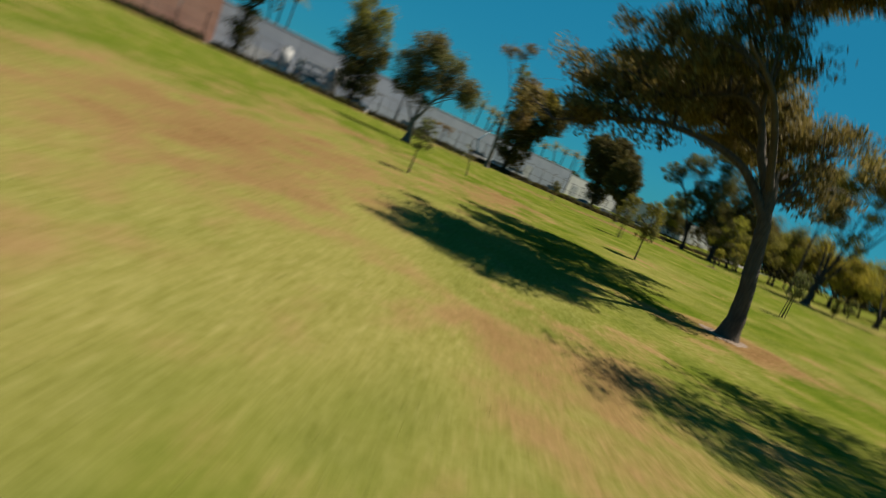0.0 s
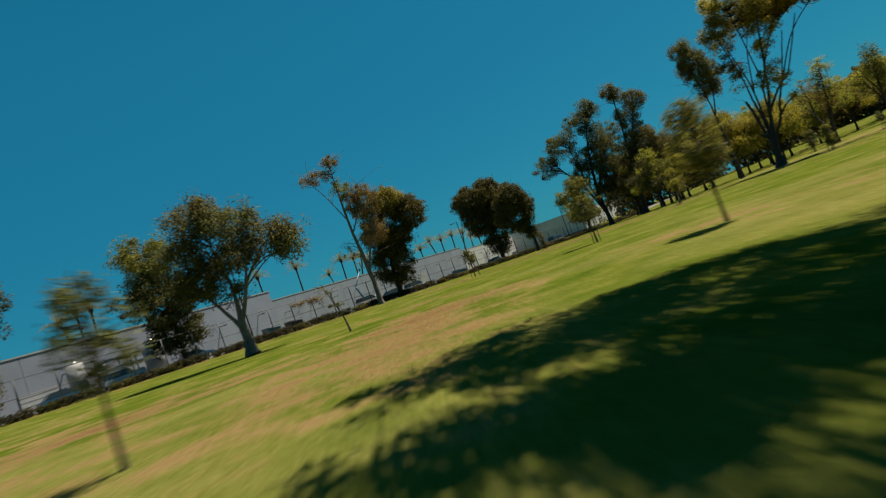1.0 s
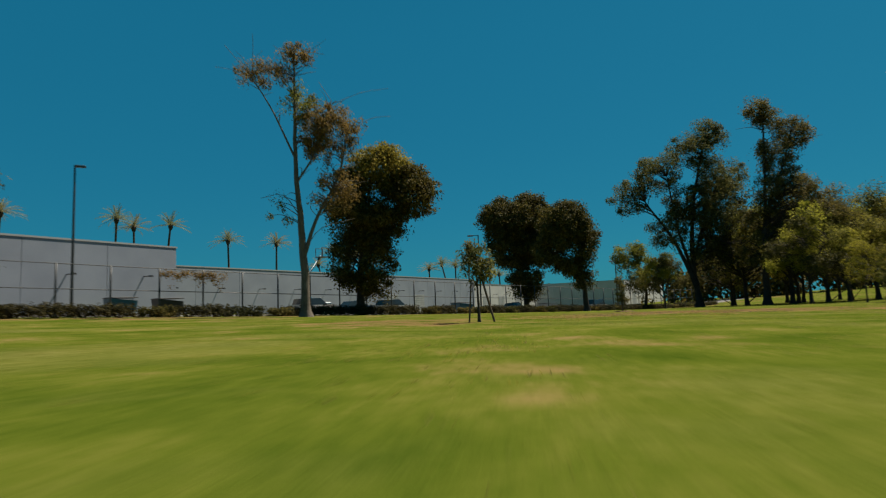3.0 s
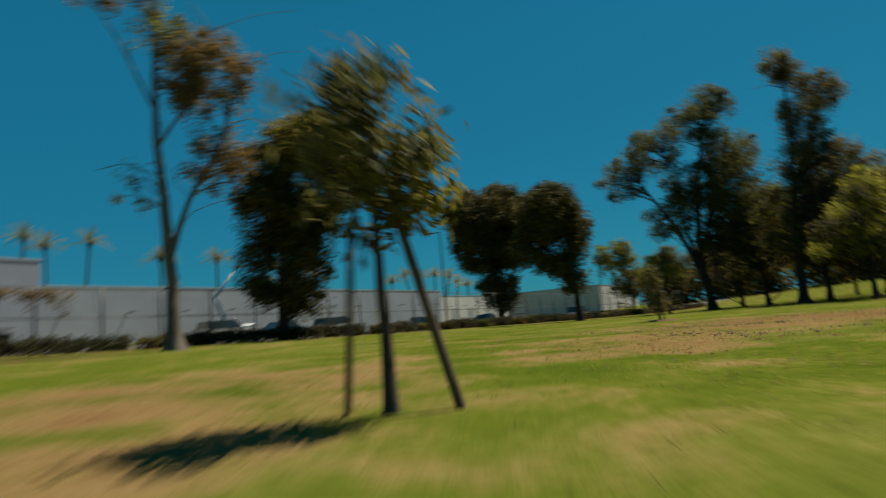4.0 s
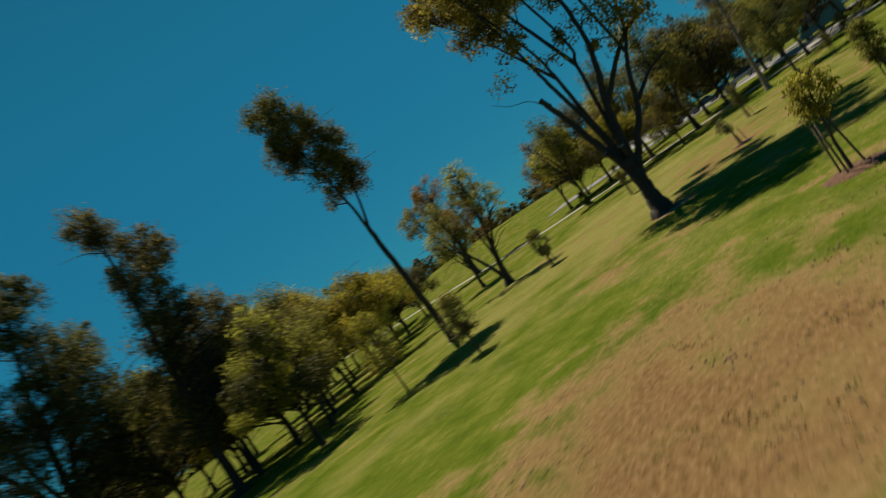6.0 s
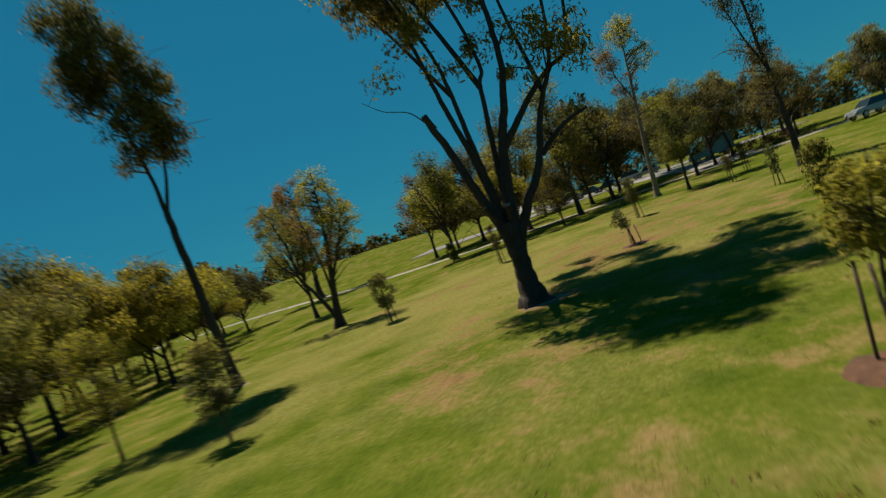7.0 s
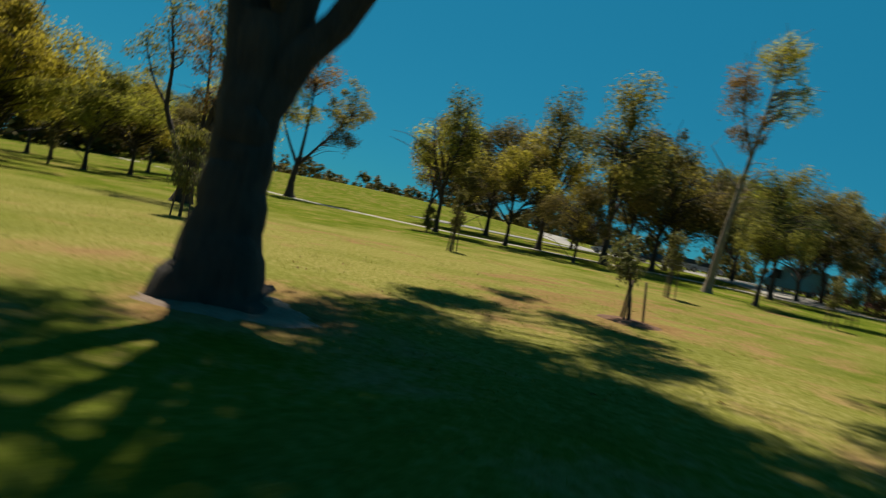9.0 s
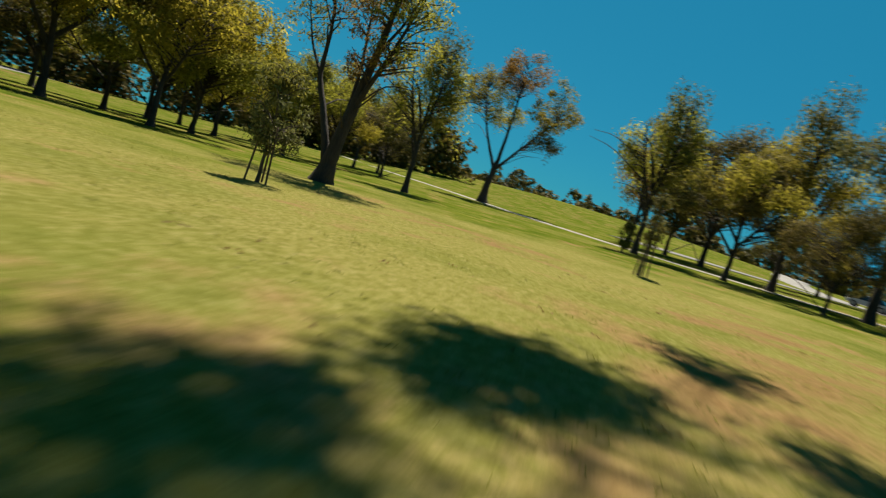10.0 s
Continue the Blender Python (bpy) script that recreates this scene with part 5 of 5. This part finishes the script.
PAINTS = {"silver": paint("silver_car_paint", (0.297, 0.31, 0.33)), "white": paint("white_car_paint", (0.475, 0.475, 0.462)), "blue": paint("blue_car_paint", (0.02, 0.073, 0.132)),
          "dark": paint("dark_car_paint", (0.02, 0.023, 0.026)), "teal": paint("teal_truck_paint", (0.066, 0.185, 0.218))}


def profile_solid(bm, outline, half, inset=0.0):
    """A body from a side outline (x, z), drawn in towards its top."""
    top = max(z for _, z in outline)
    low = min(z for _, z in outline)
    left = [bm.verts.new((x, half - inset * (z - low) / (top - low), z)) for x, z in outline]
    right = [bm.verts.new((x, -half + inset * (z - low) / (top - low), z)) for x, z in outline]
    bm.faces.new(left)
    bm.faces.new(right[::-1])
    for i in range(len(outline)):
        j = (i + 1) % len(outline)
        bm.faces.new((left[j], left[i], right[i], right[j]))


def wheel_mesh(r, w):
    bm = bmesh.new()
    bmesh.ops.create_cone(bm, segments=20, radius1=r, radius2=r, depth=w, cap_ends=True, matrix=Matrix.Rotation(math.pi / 2, 4, "X"))
    bmesh.ops.bevel(bm, geom=[e for e in bm.edges if len(e.link_faces) == 2 and e.calc_face_angle() > 1], offset=0.04, segments=2, affect="EDGES")
    tyre = bm_mesh("tyre", bm, RUBBER)
    bm = bmesh.new()
    bmesh.ops.create_cone(bm, segments=14, radius1=r * 0.62, radius2=r * 0.5, depth=w + 0.02, cap_ends=True, matrix=Matrix.Rotation(math.pi / 2, 4, "X"))
    return tyre, bm_mesh("rim", bm, SILVER)


TYRE, RIM = wheel_mesh(0.34, 0.22)


def vehicle(name, x, y, turn, colour, label, body, cabin, wheels, lift=0.0):
    ob = thing(name, x, y, float(ground_z(x, y)) + 0.06 + lift, label, "vehicle", turn=turn)
    bm = bmesh.new()
    profile_solid(bm, body, 0.9, 0.08)
    bmesh.ops.bevel(bm, geom=bm.edges[:], offset=0.05, segments=2, affect="EDGES")
    part("body", bm_mesh("body", bm, PAINTS[colour]), ob)
    bm = bmesh.new()
    profile_solid(bm, cabin, 0.84, 0.16)
    part("window_band", bm_mesh("window_band", bm, GLASS), ob, "dark tinted windows")
    top = max(z for _, z in cabin)
    xs = [x for x, z in cabin if z == top]
    bm = bmesh.new()
    box(bm, min(xs) - 0.05, -0.7, top - 0.01, max(xs) + 0.05, 0.7, top + 0.06, 0.025)
    part("roof", bm_mesh("roof", bm, PAINTS[colour]), ob)
    for wx in wheels:
        for wy in (-0.82, 0.82):
            w = part("wheel", TYRE, ob)
            w.matrix_basis = pose(wx, wy, 0.34)
            r = part("rim", RIM, w)
    front = max(x for x, _ in body)
    for wy in (-0.62, 0.62):
        bm = bmesh.new()
        box(bm, front - 0.1, wy - 0.16, 0.62, front + 0.015, wy + 0.16, 0.76, 0.02)
        part("headlight", bm_mesh("headlight", bm, SILVER), ob)
    return ob


CAR_BODY = ((-2.15, 0.35), (-2.2, 0.85), (-1.5, 0.95), (1.0, 0.92), (2.1, 0.72), (2.2, 0.4))
CAR_CABIN = ((-1.75, 0.9), (-1.2, 1.42), (0.25, 1.45), (1.0, 0.9))
SUV_BODY = ((-2.2, 0.4), (-2.25, 1.05), (1.1, 1.05), (2.15, 0.9), (2.25, 0.45))
SUV_CABIN = ((-2.1, 1.0), (-1.95, 1.62), (0.3, 1.66), (1.05, 1.0))
VAN_BODY = ((-2.6, 0.4), (-2.65, 1.2), (1.6, 1.2), (2.4, 1.0), (2.5, 0.45))
VAN_CABIN = ((-2.6, 1.15), (-2.5, 2.05), (1.0, 2.1), (1.6, 1.15))
LANE_TURN = 42


def parked(kind, along, behind, colour, label, turn=0):
    x, y = beside(along, behind)
    shape = {"car": (CAR_BODY, CAR_CABIN, (-1.35, 1.35)), "suv": (SUV_BODY, SUV_CABIN, (-1.4, 1.4)), "van": (VAN_BODY, VAN_CABIN, (-1.6, 1.6))}[kind]
    return vehicle({"car": "car", "suv": "suv", "van": "van"}[kind], x, y, LANE_TURN + turn, colour, label, *shape)


parked("suv", 68.5, 5.5, "silver", "silver car parked behind the hedge")
parked("car", 63, 6, "blue", "blue car parked behind the hedge")
parked("car", 77, 7, "blue", "dark blue car parked by the fence")
parked("suv", 106, 8, "white", "white car parked by the lane")
parked("car", 111.5, 8, "blue", "blue car parked behind the hedge")
parked("suv", 117, 8, "white", "white car beside the blue car")
parked("car", 141, 8, "dark", "dark car parked on the lane")
parked("van", 170, 10, "white", "white van far along the lane")


def skip_bin(along, behind, w, colour, label):
    x, y = beside(along, behind)
    ob = thing("waste_bin", x, y, float(ground_z(x, y)) + 0.02, label, "waste bin", "waste bins", turn=LANE_TURN)
    bm = bmesh.new()
    profile_solid(bm, ((-w / 2 + 0.1, 0.15), (-w / 2, 1.35), (w / 2, 1.15), (w / 2 - 0.1, 0.15)), 0.7, -0.1)
    part("tub", bm_mesh("tub", bm, colour), ob)
    bm = bmesh.new()
    box(bm, -w / 2 - 0.03, -0.83, 1.36, w / 2 + 0.03, 0.83, 1.43, 0.02)
    part("lid", bm_mesh("lid", bm, DARK_METAL), ob)
    for sx in (-w / 2 + 0.25, w / 2 - 0.25):
        bm = bmesh.new()
        box(bm, sx - 0.08, -0.55, 0, sx + 0.08, 0.55, 0.16)
        part("skid", bm_mesh("skid", bm, DARK_METAL), ob)


skip_bin(87, 6, 1.9, BLUE_PAINT, "blue metal waste bin behind the hedge")
skip_bin(90.5, 6, 1.9, DARK_METAL, "dark waste bin behind the hedge")
skip_bin(128, 7, 2.6, BLUE_PAINT, "blue waste bin by the lane")
skip_bin(150, 8, 3.0, TRIM, "grey waste bin by the lane")


def boom_lift(along, behind):
    x, y = beside(along, behind)
    ob = thing("boom_lift", x, y, float(ground_z(x, y)) + 0.06, "blue boom lift with a raised arm", "boom lift", turn=LANE_TURN)
    bm = bmesh.new()
    box(bm, -1.3, -0.9, 0.35, 1.3, 0.9, 1.3, 0.1)
    part("chassis", bm_mesh("chassis", bm, BLUE_PAINT), ob)
    for wx in (-0.95, 0.95):
        for wy in (-0.85, 0.85):
            w = part("wheel", TYRE, ob)
            w.matrix_basis = pose(wx, wy, 0.34)
    for name, a, b, r in (("lower_arm", (-0.6, 0, 1.25), (-1.7, 0, 3.6), 0.16), ("upper_arm", (-1.7, 0, 3.6), (0.6, 0, 6.4), 0.13)):
        v, q = tube([a, b], (r, r * 0.85), 8)
        part(name, mesh_of(name, v, [q, np.arange(8, 16)[None]], [BLUE_PAINT]), ob)
    bm = bmesh.new()
    box(bm, 0.3, -0.6, 6.2, 1.3, 0.6, 6.3)
    for px in (0.34, 1.26):
        for py in (-0.56, 0.56):
            box(bm, px - 0.03, py - 0.03, 6.302, px + 0.03, py + 0.03, 7.2)
    box(bm, 0.3, -0.6, 7.202, 1.3, -0.54, 7.26)
    box(bm, 0.3, 0.54, 7.202, 1.3, 0.6, 7.26)
    part("basket", bm_mesh("basket", bm, STEEL), ob)


boom_lift(108.5, 11)


def process_plant(along, behind):
    """White pipes and tanks by the wall of the grey warehouse."""
    for k, (a, r, h) in enumerate(((0, 0.9, 3.4), (2.4, 0.6, 2.6), (8.2, 1.1, 3.6))):
        x, y = beside(along + a, behind)
        ob = thing("storage_tank", x, y, float(ground_z(x, y)) + 0.0, "pale grey upright storage tank beside the warehouse", "tank", "tanks by the warehouse")
        bm = bmesh.new()
        bmesh.ops.create_cone(bm, segments=24, radius1=r, radius2=r, depth=h, cap_ends=True, matrix=Matrix.Translation((0, 0, h / 2 + 0.3)))
        part("shell", bm_mesh("shell", bm, TRIM, True), ob)
        bm = bmesh.new()
        bmesh.ops.create_cone(bm, segments=24, radius1=r, radius2=r * 0.15, depth=r * 0.4, cap_ends=True, matrix=Matrix.Translation((0, 0, h + 0.3 + r * 0.2)))
        part("cap", bm_mesh("cap", bm, SILVER, True), ob)
        for q4 in range(3):
            ang = q4 * 2.09
            bm = bmesh.new()
            box(bm, r * 0.7 * math.cos(ang) - 0.07, r * 0.7 * math.sin(ang) - 0.07, 0, r * 0.7 * math.cos(ang) + 0.07, r * 0.7 * math.sin(ang) + 0.07, 0.31)
            part("foot", bm_mesh("foot", bm, STEEL), ob)
    x, y = beside(along + 4, behind - 0.6)
    ob = thing("pipe_rack", x, y, float(ground_z(x, y)), "pale steel pipe rack with ducts", "pipe rack", turn=LANE_TURN)
    for px in (-1.6, 0.2, 2.0):
        bm = bmesh.new()
        box(bm, px - 0.06, -0.06, 0, px + 0.06, 0.06, 3.3)
        part("post", bm_mesh("post", bm, TRIM), ob)
    for h, r in ((1.1, 0.16), (2.0, 0.22), (3.1, 0.18)):
        v, q = tube([(-2.4, -0.2, h), (-2.0, -0.2, h + 0.02), (2.6, -0.2, h)], (r, r, r), 10)
        part("pipe", mesh_of("pipe", v, [q], [TRIM], smooth=True), ob)


process_plant(66, 11)


# the car park behind the grove
for k, (x, y, turn, colour, kind) in enumerate(((123, 42, 75, "silver", 0), (124, 45.2, 75, "white", 1), (125, 48.4, 75, "dark", 0), (126, 51.6, 75, "blue", 0), (126.8, 54.8, 75, "white", 0), (108.5, 37.2, 20, "silver", 0))):
    body, cabin = (CAR_BODY, CAR_CABIN) if kind == 0 else (SUV_BODY, SUV_CABIN)
    vehicle("car", x, y, turn, colour, {"silver": "silver car", "white": "white car", "dark": "dark car", "blue": "blue car"}[colour] + " parked on the asphalt behind the trees", body, cabin, (-1.35, 1.35))
vehicle("truck", 103.5, 38.6, 80, "teal", "pale teal box truck parked on the concrete drive", ((-2.9, 0.5), (-2.9, 2.7), (1.2, 2.7), (1.2, 1.3), (2.6, 1.2), (2.7, 0.5)), ((1.15, 1.25), (1.2, 2.2), (1.9, 2.2), (2.5, 1.25)), (-1.8, 1.8))
vehicle("suv", 84, 30.2, 100, "silver", "silver car parked at the end of the path", SUV_BODY, SUV_CABIN, (-1.4, 1.4))


def maroon_bush(x, y, seed):
    rng = np.random.default_rng(seed)
    c = rng.normal(size=(60, 3)) * [1.3, 1.3, 0.35] + [0, 0, 0.75]
    v, q = leaf_cards(rng, c, np.full(60, 0.4), np.full(60, 26), 0.18, 0.2)
    ob = thing("maroon_bush", x, y, float(ground_z(x, y)) - 0.03, "dark maroon-leaved bush beside the drive", "bush")
    part("foliage", mesh_of("foliage", v, [q], [MAROON]), ob)
    part("stems", shrub_wood(seed, 1.5, 0.9), ob)


MAROON = leafy("maroon_leaves", (0.033, 0.0099, 0.0079), (0.073, 0.026, 0.02), (0.132, 0.059, 0.04))
maroon_bush(92.5, 35.0, 4)
maroon_bush(95.0, 37.6, 6)


# ---- palms behind the warehouses ----
PALM_LEAF = leafy("palm_fronds", (0.100, 0.098, 0.045), (0.215, 0.200, 0.100), (0.350, 0.315, 0.175), 0.35)


def palm_meshes(seed, height):
    """A slim palm trunk, the swollen boss under the crown, and arching feathery fronds."""
    rng = np.random.default_rng(seed)
    line = smooth_line(((0, 0, 0), (rng.normal() * 0.2, 0, height * 0.5), (rng.normal() * 0.3, 0, height)), 12)
    v, q = tube(line, np.linspace(0.2, 0.15, len(line)), 9)
    trunk = mesh_of("trunk", v, [q], [BARK["brown"]], smooth=True)
    head = line[-1]
    v, q = tube(np.array([head + [0, 0, z] for z in (-0.75, -0.5, -0.15, 0.15, 0.35)]), (0.16, 0.3, 0.38, 0.3, 0.1), 9)
    boss = mesh_of("boss", v, [q], [BARK["dark"]], smooth=True)
    vs, qs, n = [], [], 0
    s = np.linspace(0.12, 1, 10)
    for k in range(46):
        a, e, span = k * 2.4 + rng.random() * 0.4, rng.uniform(0.0, 1.5), rng.uniform(2.4, 3.0)
        out = np.array([math.cos(a), math.sin(a), 0.0])
        side = np.array([-math.sin(a), math.cos(a), 0.0])
        sag = 0.42 + 0.2 * rng.random()
        spine = head + span * (out * (math.cos(e) * s + 0.12 * s * s)[:, None] + np.array([0, 0, 1.0]) * (math.sin(e) * s - sag * s * s * (0.35 + 0.65 * math.cos(e)) * 0.8)[:, None])
        for u in range(len(s) - 1):
            along = spine[u + 1] - spine[u]
            for way in (-1, 1):
                tip = spine[u] + along * 1.6 + side * way * 0.42 * (1 - 0.6 * s[u]) + [0, 0, -0.16]
                vs.append(np.array([spine[u], spine[u] + along * 0.45, tip]))
                qs.append([n, n + 1, n + 2])
                n += 3
            w = side * 0.03
            vs.append(np.array([spine[u] - w, spine[u] + w, spine[u + 1]]))
            qs.append([n, n + 1, n + 2])
            n += 3
    return trunk, boss, mesh_of("fronds", np.concatenate(vs), [np.array(qs)], [PALM_LEAF])


PALMS = [palm_meshes(s, 13.0) for s in (1, 2, 3)]


def palm(k, x, y, top):
    ob = thing("feather_palm", x, y, float(ground_z(x, y)) - 0.1, "tall slim palm with arching feathery fronds behind the warehouses", "palm tree", "row of palms", turn=k * 67)
    part("trunk", PALMS[k % 3][0], ob)
    part("boss", PALMS[k % 3][1], ob, "dark swollen leaf-base boss")
    part("fronds", PALMS[k % 3][2], ob)
    s = top / 13.6
    ob.scale = (1.4, 1.4, s)


PALM_PLACES = ((-52.5, 174.9, 20.5), (-48.9, 176.2, 18.9), (-42.5, 178.4, 19.9), (-31.2, 186.7, 17.9), (-20.5, 188.7, 17.9), (-13.3, 224.9, 15.5), (-7.9, 200.2, 17.3), (-3.8, 200.4, 16.8), (-2.1, 189.0, 15.3), (0.4, 194.0, 14.0), (20.1, 224.8, 14.5), (24.9, 224.3, 16.1), (28.8, 228.9, 16.0), (33.0, 228.3, 16.4), (37.5, 232.6, 16.1), (41.7, 239.5, 14.4), (41.4, 219.9, 12.1), (-68.7, 152.1, 16.7), (-66.3, 153.3, 18.3), (-63.8, 154.5, 18.2))
for k, (x, y, top) in enumerate(PALM_PLACES):
    palm(k, x, y, top)


# ---- far woods that close the horizon ----
def far_woods(seed, a0, a1, dist, height, count, leaves):
    """A distant irregular belt of trees, bearing from a0 to a1 degrees right of north, seen over the hill."""
    rng = np.random.default_rng(seed)
    ang = np.radians(rng.uniform(a0, a1, count))
    r = dist * (1 + 0.12 * rng.random(count))
    x, y = 35 + r * np.sin(ang), 64 + r * np.cos(ang)
    hh = height * (0.55 + 0.45 * np.sin(ang * 23) ** 2 + 0.35 * rng.random(count))
    base = ground_z(x, y)
    cs, rs = [], []
    for i in range(count):
        m = 7
        cs.append(np.stack([x[i] + rng.normal(0, height * 0.18, m), y[i] + rng.normal(0, height * 0.18, m), base[i] + hh[i] * np.linspace(0.1, 0.9, m)], 1))
        rs.append(height * 0.24 * (1.2 - np.linspace(0.1, 0.9, m) * 0.7))
    cs, rs = np.concatenate(cs), np.concatenate(rs)
    v, q = leaf_cards(rng, cs, rs, np.full(len(cs), 34), height * 0.11, 0.2, 0.9, 0.6)
    return tagged(new("far_woods", mesh_of("far_woods", v, [q], [LEAF[leaves]])), "distant dark belt of trees on the horizon", "woods", kind="stuff")


far_woods(1, 40, 96, 310, 21, 170, "dark")
far_woods(2, 96, 150, 230, 11, 130, "dark")
far_woods(3, 20, 62, 150, 12, 90, "dark")
far_woods(4, -60, 20, 420, 16, 120, "dark")
far_woods(5, 150, 300, 320, 14, 160, "dark")


# ---- grass tufts, clods and leaf litter near the way ----
GRASS_BLADE = leafy("grass_blades", (0.105, 0.120, 0.014), (0.165, 0.170, 0.024), (0.230, 0.205, 0.05), 0.6)


def tufts(seed, x0, x1, y0, y1, count, height, mat, name, label, category, lean=1.5, wide=0.007):
    rng = np.random.default_rng(seed)
    x, y = rng.uniform(x0, x1, count), rng.uniform(y0, y1, count)
    keep = np.sin(x * 1.3 + 2 * np.sin(y * 0.7)) + np.sin(y * 1.1 + 2 * np.sin(x * 0.5)) + rng.normal(0, 0.8, count) > -0.4
    x, y = x[keep], y[keep]
    n = 5
    bx, by = np.repeat(x, n) + rng.normal(0, 0.05, len(x) * n), np.repeat(y, n) + rng.normal(0, 0.05, len(x) * n)
    z = ground_z(bx, by)
    h = height * (0.5 + rng.random(len(bx)))
    a = rng.random(len(bx)) * 6.28
    dx, dy = np.cos(a), np.sin(a)
    p = np.stack([bx, by, z - 0.005], 1)
    side = np.stack([-dy, dx, 0 * dx], 1) * wide
    tip = p + np.stack([dx * h * lean, dy * h * lean, h], 1)
    verts = np.stack([p - side, p + side, tip], 1).reshape(-1, 3)
    tris = np.arange(len(verts)).reshape(-1, 3)
    return tagged(new(name, mesh_of(name, verts, [tris], [mat])), label, category, kind="stuff")


tufts(1, -9, 17, -9, 76, 15000, 0.03, GRASS_BLADE, "grass", "short mown grass blades on the lawn", "grass")
tufts(2, 10, 62, 54, 80, 14000, 0.032, GRASS_BLADE, "grass", "short mown grass blades on the lawn", "grass")
tufts(3, 11, 30, 60, 70, 900, 0.02, LEAF["rust"], "leaf_litter", "scattered dry brown leaves on the lawn", "leaf litter", 1.8, 0.026)
tufts(4, 40, 60, 56, 69, 140, 0.025, LEAF["rust"], "leaf_litter", "scattered dry brown leaves under the great tree", "leaf litter", 1.6, 0.03)


CLOD = mottled("dry_clods", (0.070, 0.038, 0.015), (0.165, 0.098, 0.044), 4, 60, 0.95, relief=0.5)


def clods(seed, x0, x1, y0, y1, count):
    """Crumbled lumps of dry earth, half sunk in the turf."""
    rng = np.random.default_rng(seed)
    x, y = rng.uniform(x0, x1, count), rng.uniform(y0, y1, count)
    keep = np.sin(x * 0.9 + 1.7 * np.sin(y * 0.8)) + np.sin(y * 1.3 + x * 0.4) + rng.normal(0, 0.5, count) > 0.3
    c = np.stack([x[keep], y[keep], ground_z(x[keep], y[keep])], 1)
    r = 0.012 + 0.026 * rng.random(len(c)) ** 2
    ring = np.array([(math.cos(a), math.sin(a), 0.0) for a in np.arange(6) * math.pi / 3])
    hull = np.concatenate([ring * [1, 1, 0] + [0, 0, -0.15], ring * 0.72 + [0, 0, 0.45], [[0, 0, 0.75]]])
    verts = (c[:, None] + hull[None] * r[:, None, None] * (0.75 + 0.5 * rng.random((len(c), 13, 1)))).reshape(-1, 3)
    side = np.array([(k, (k + 1) % 6, (k + 1) % 6 + 6, k + 6) for k in range(6)])
    cap = np.array([(k + 6, (k + 1) % 6 + 6, 12) for k in range(6)])
    step = (np.arange(len(c)) * 13)[:, None, None]
    me = mesh_of("soil_clods", verts, [(cap[None] + step).reshape(-1, 3), (side[None] + step).reshape(-1, 4)], [CLOD])
    return tagged(new("soil_clods", me), "crumbled clods of dry brown soil on the bare lawn", "soil", kind="stuff")


clods(5, 14, 26, 63, 72, 2200)
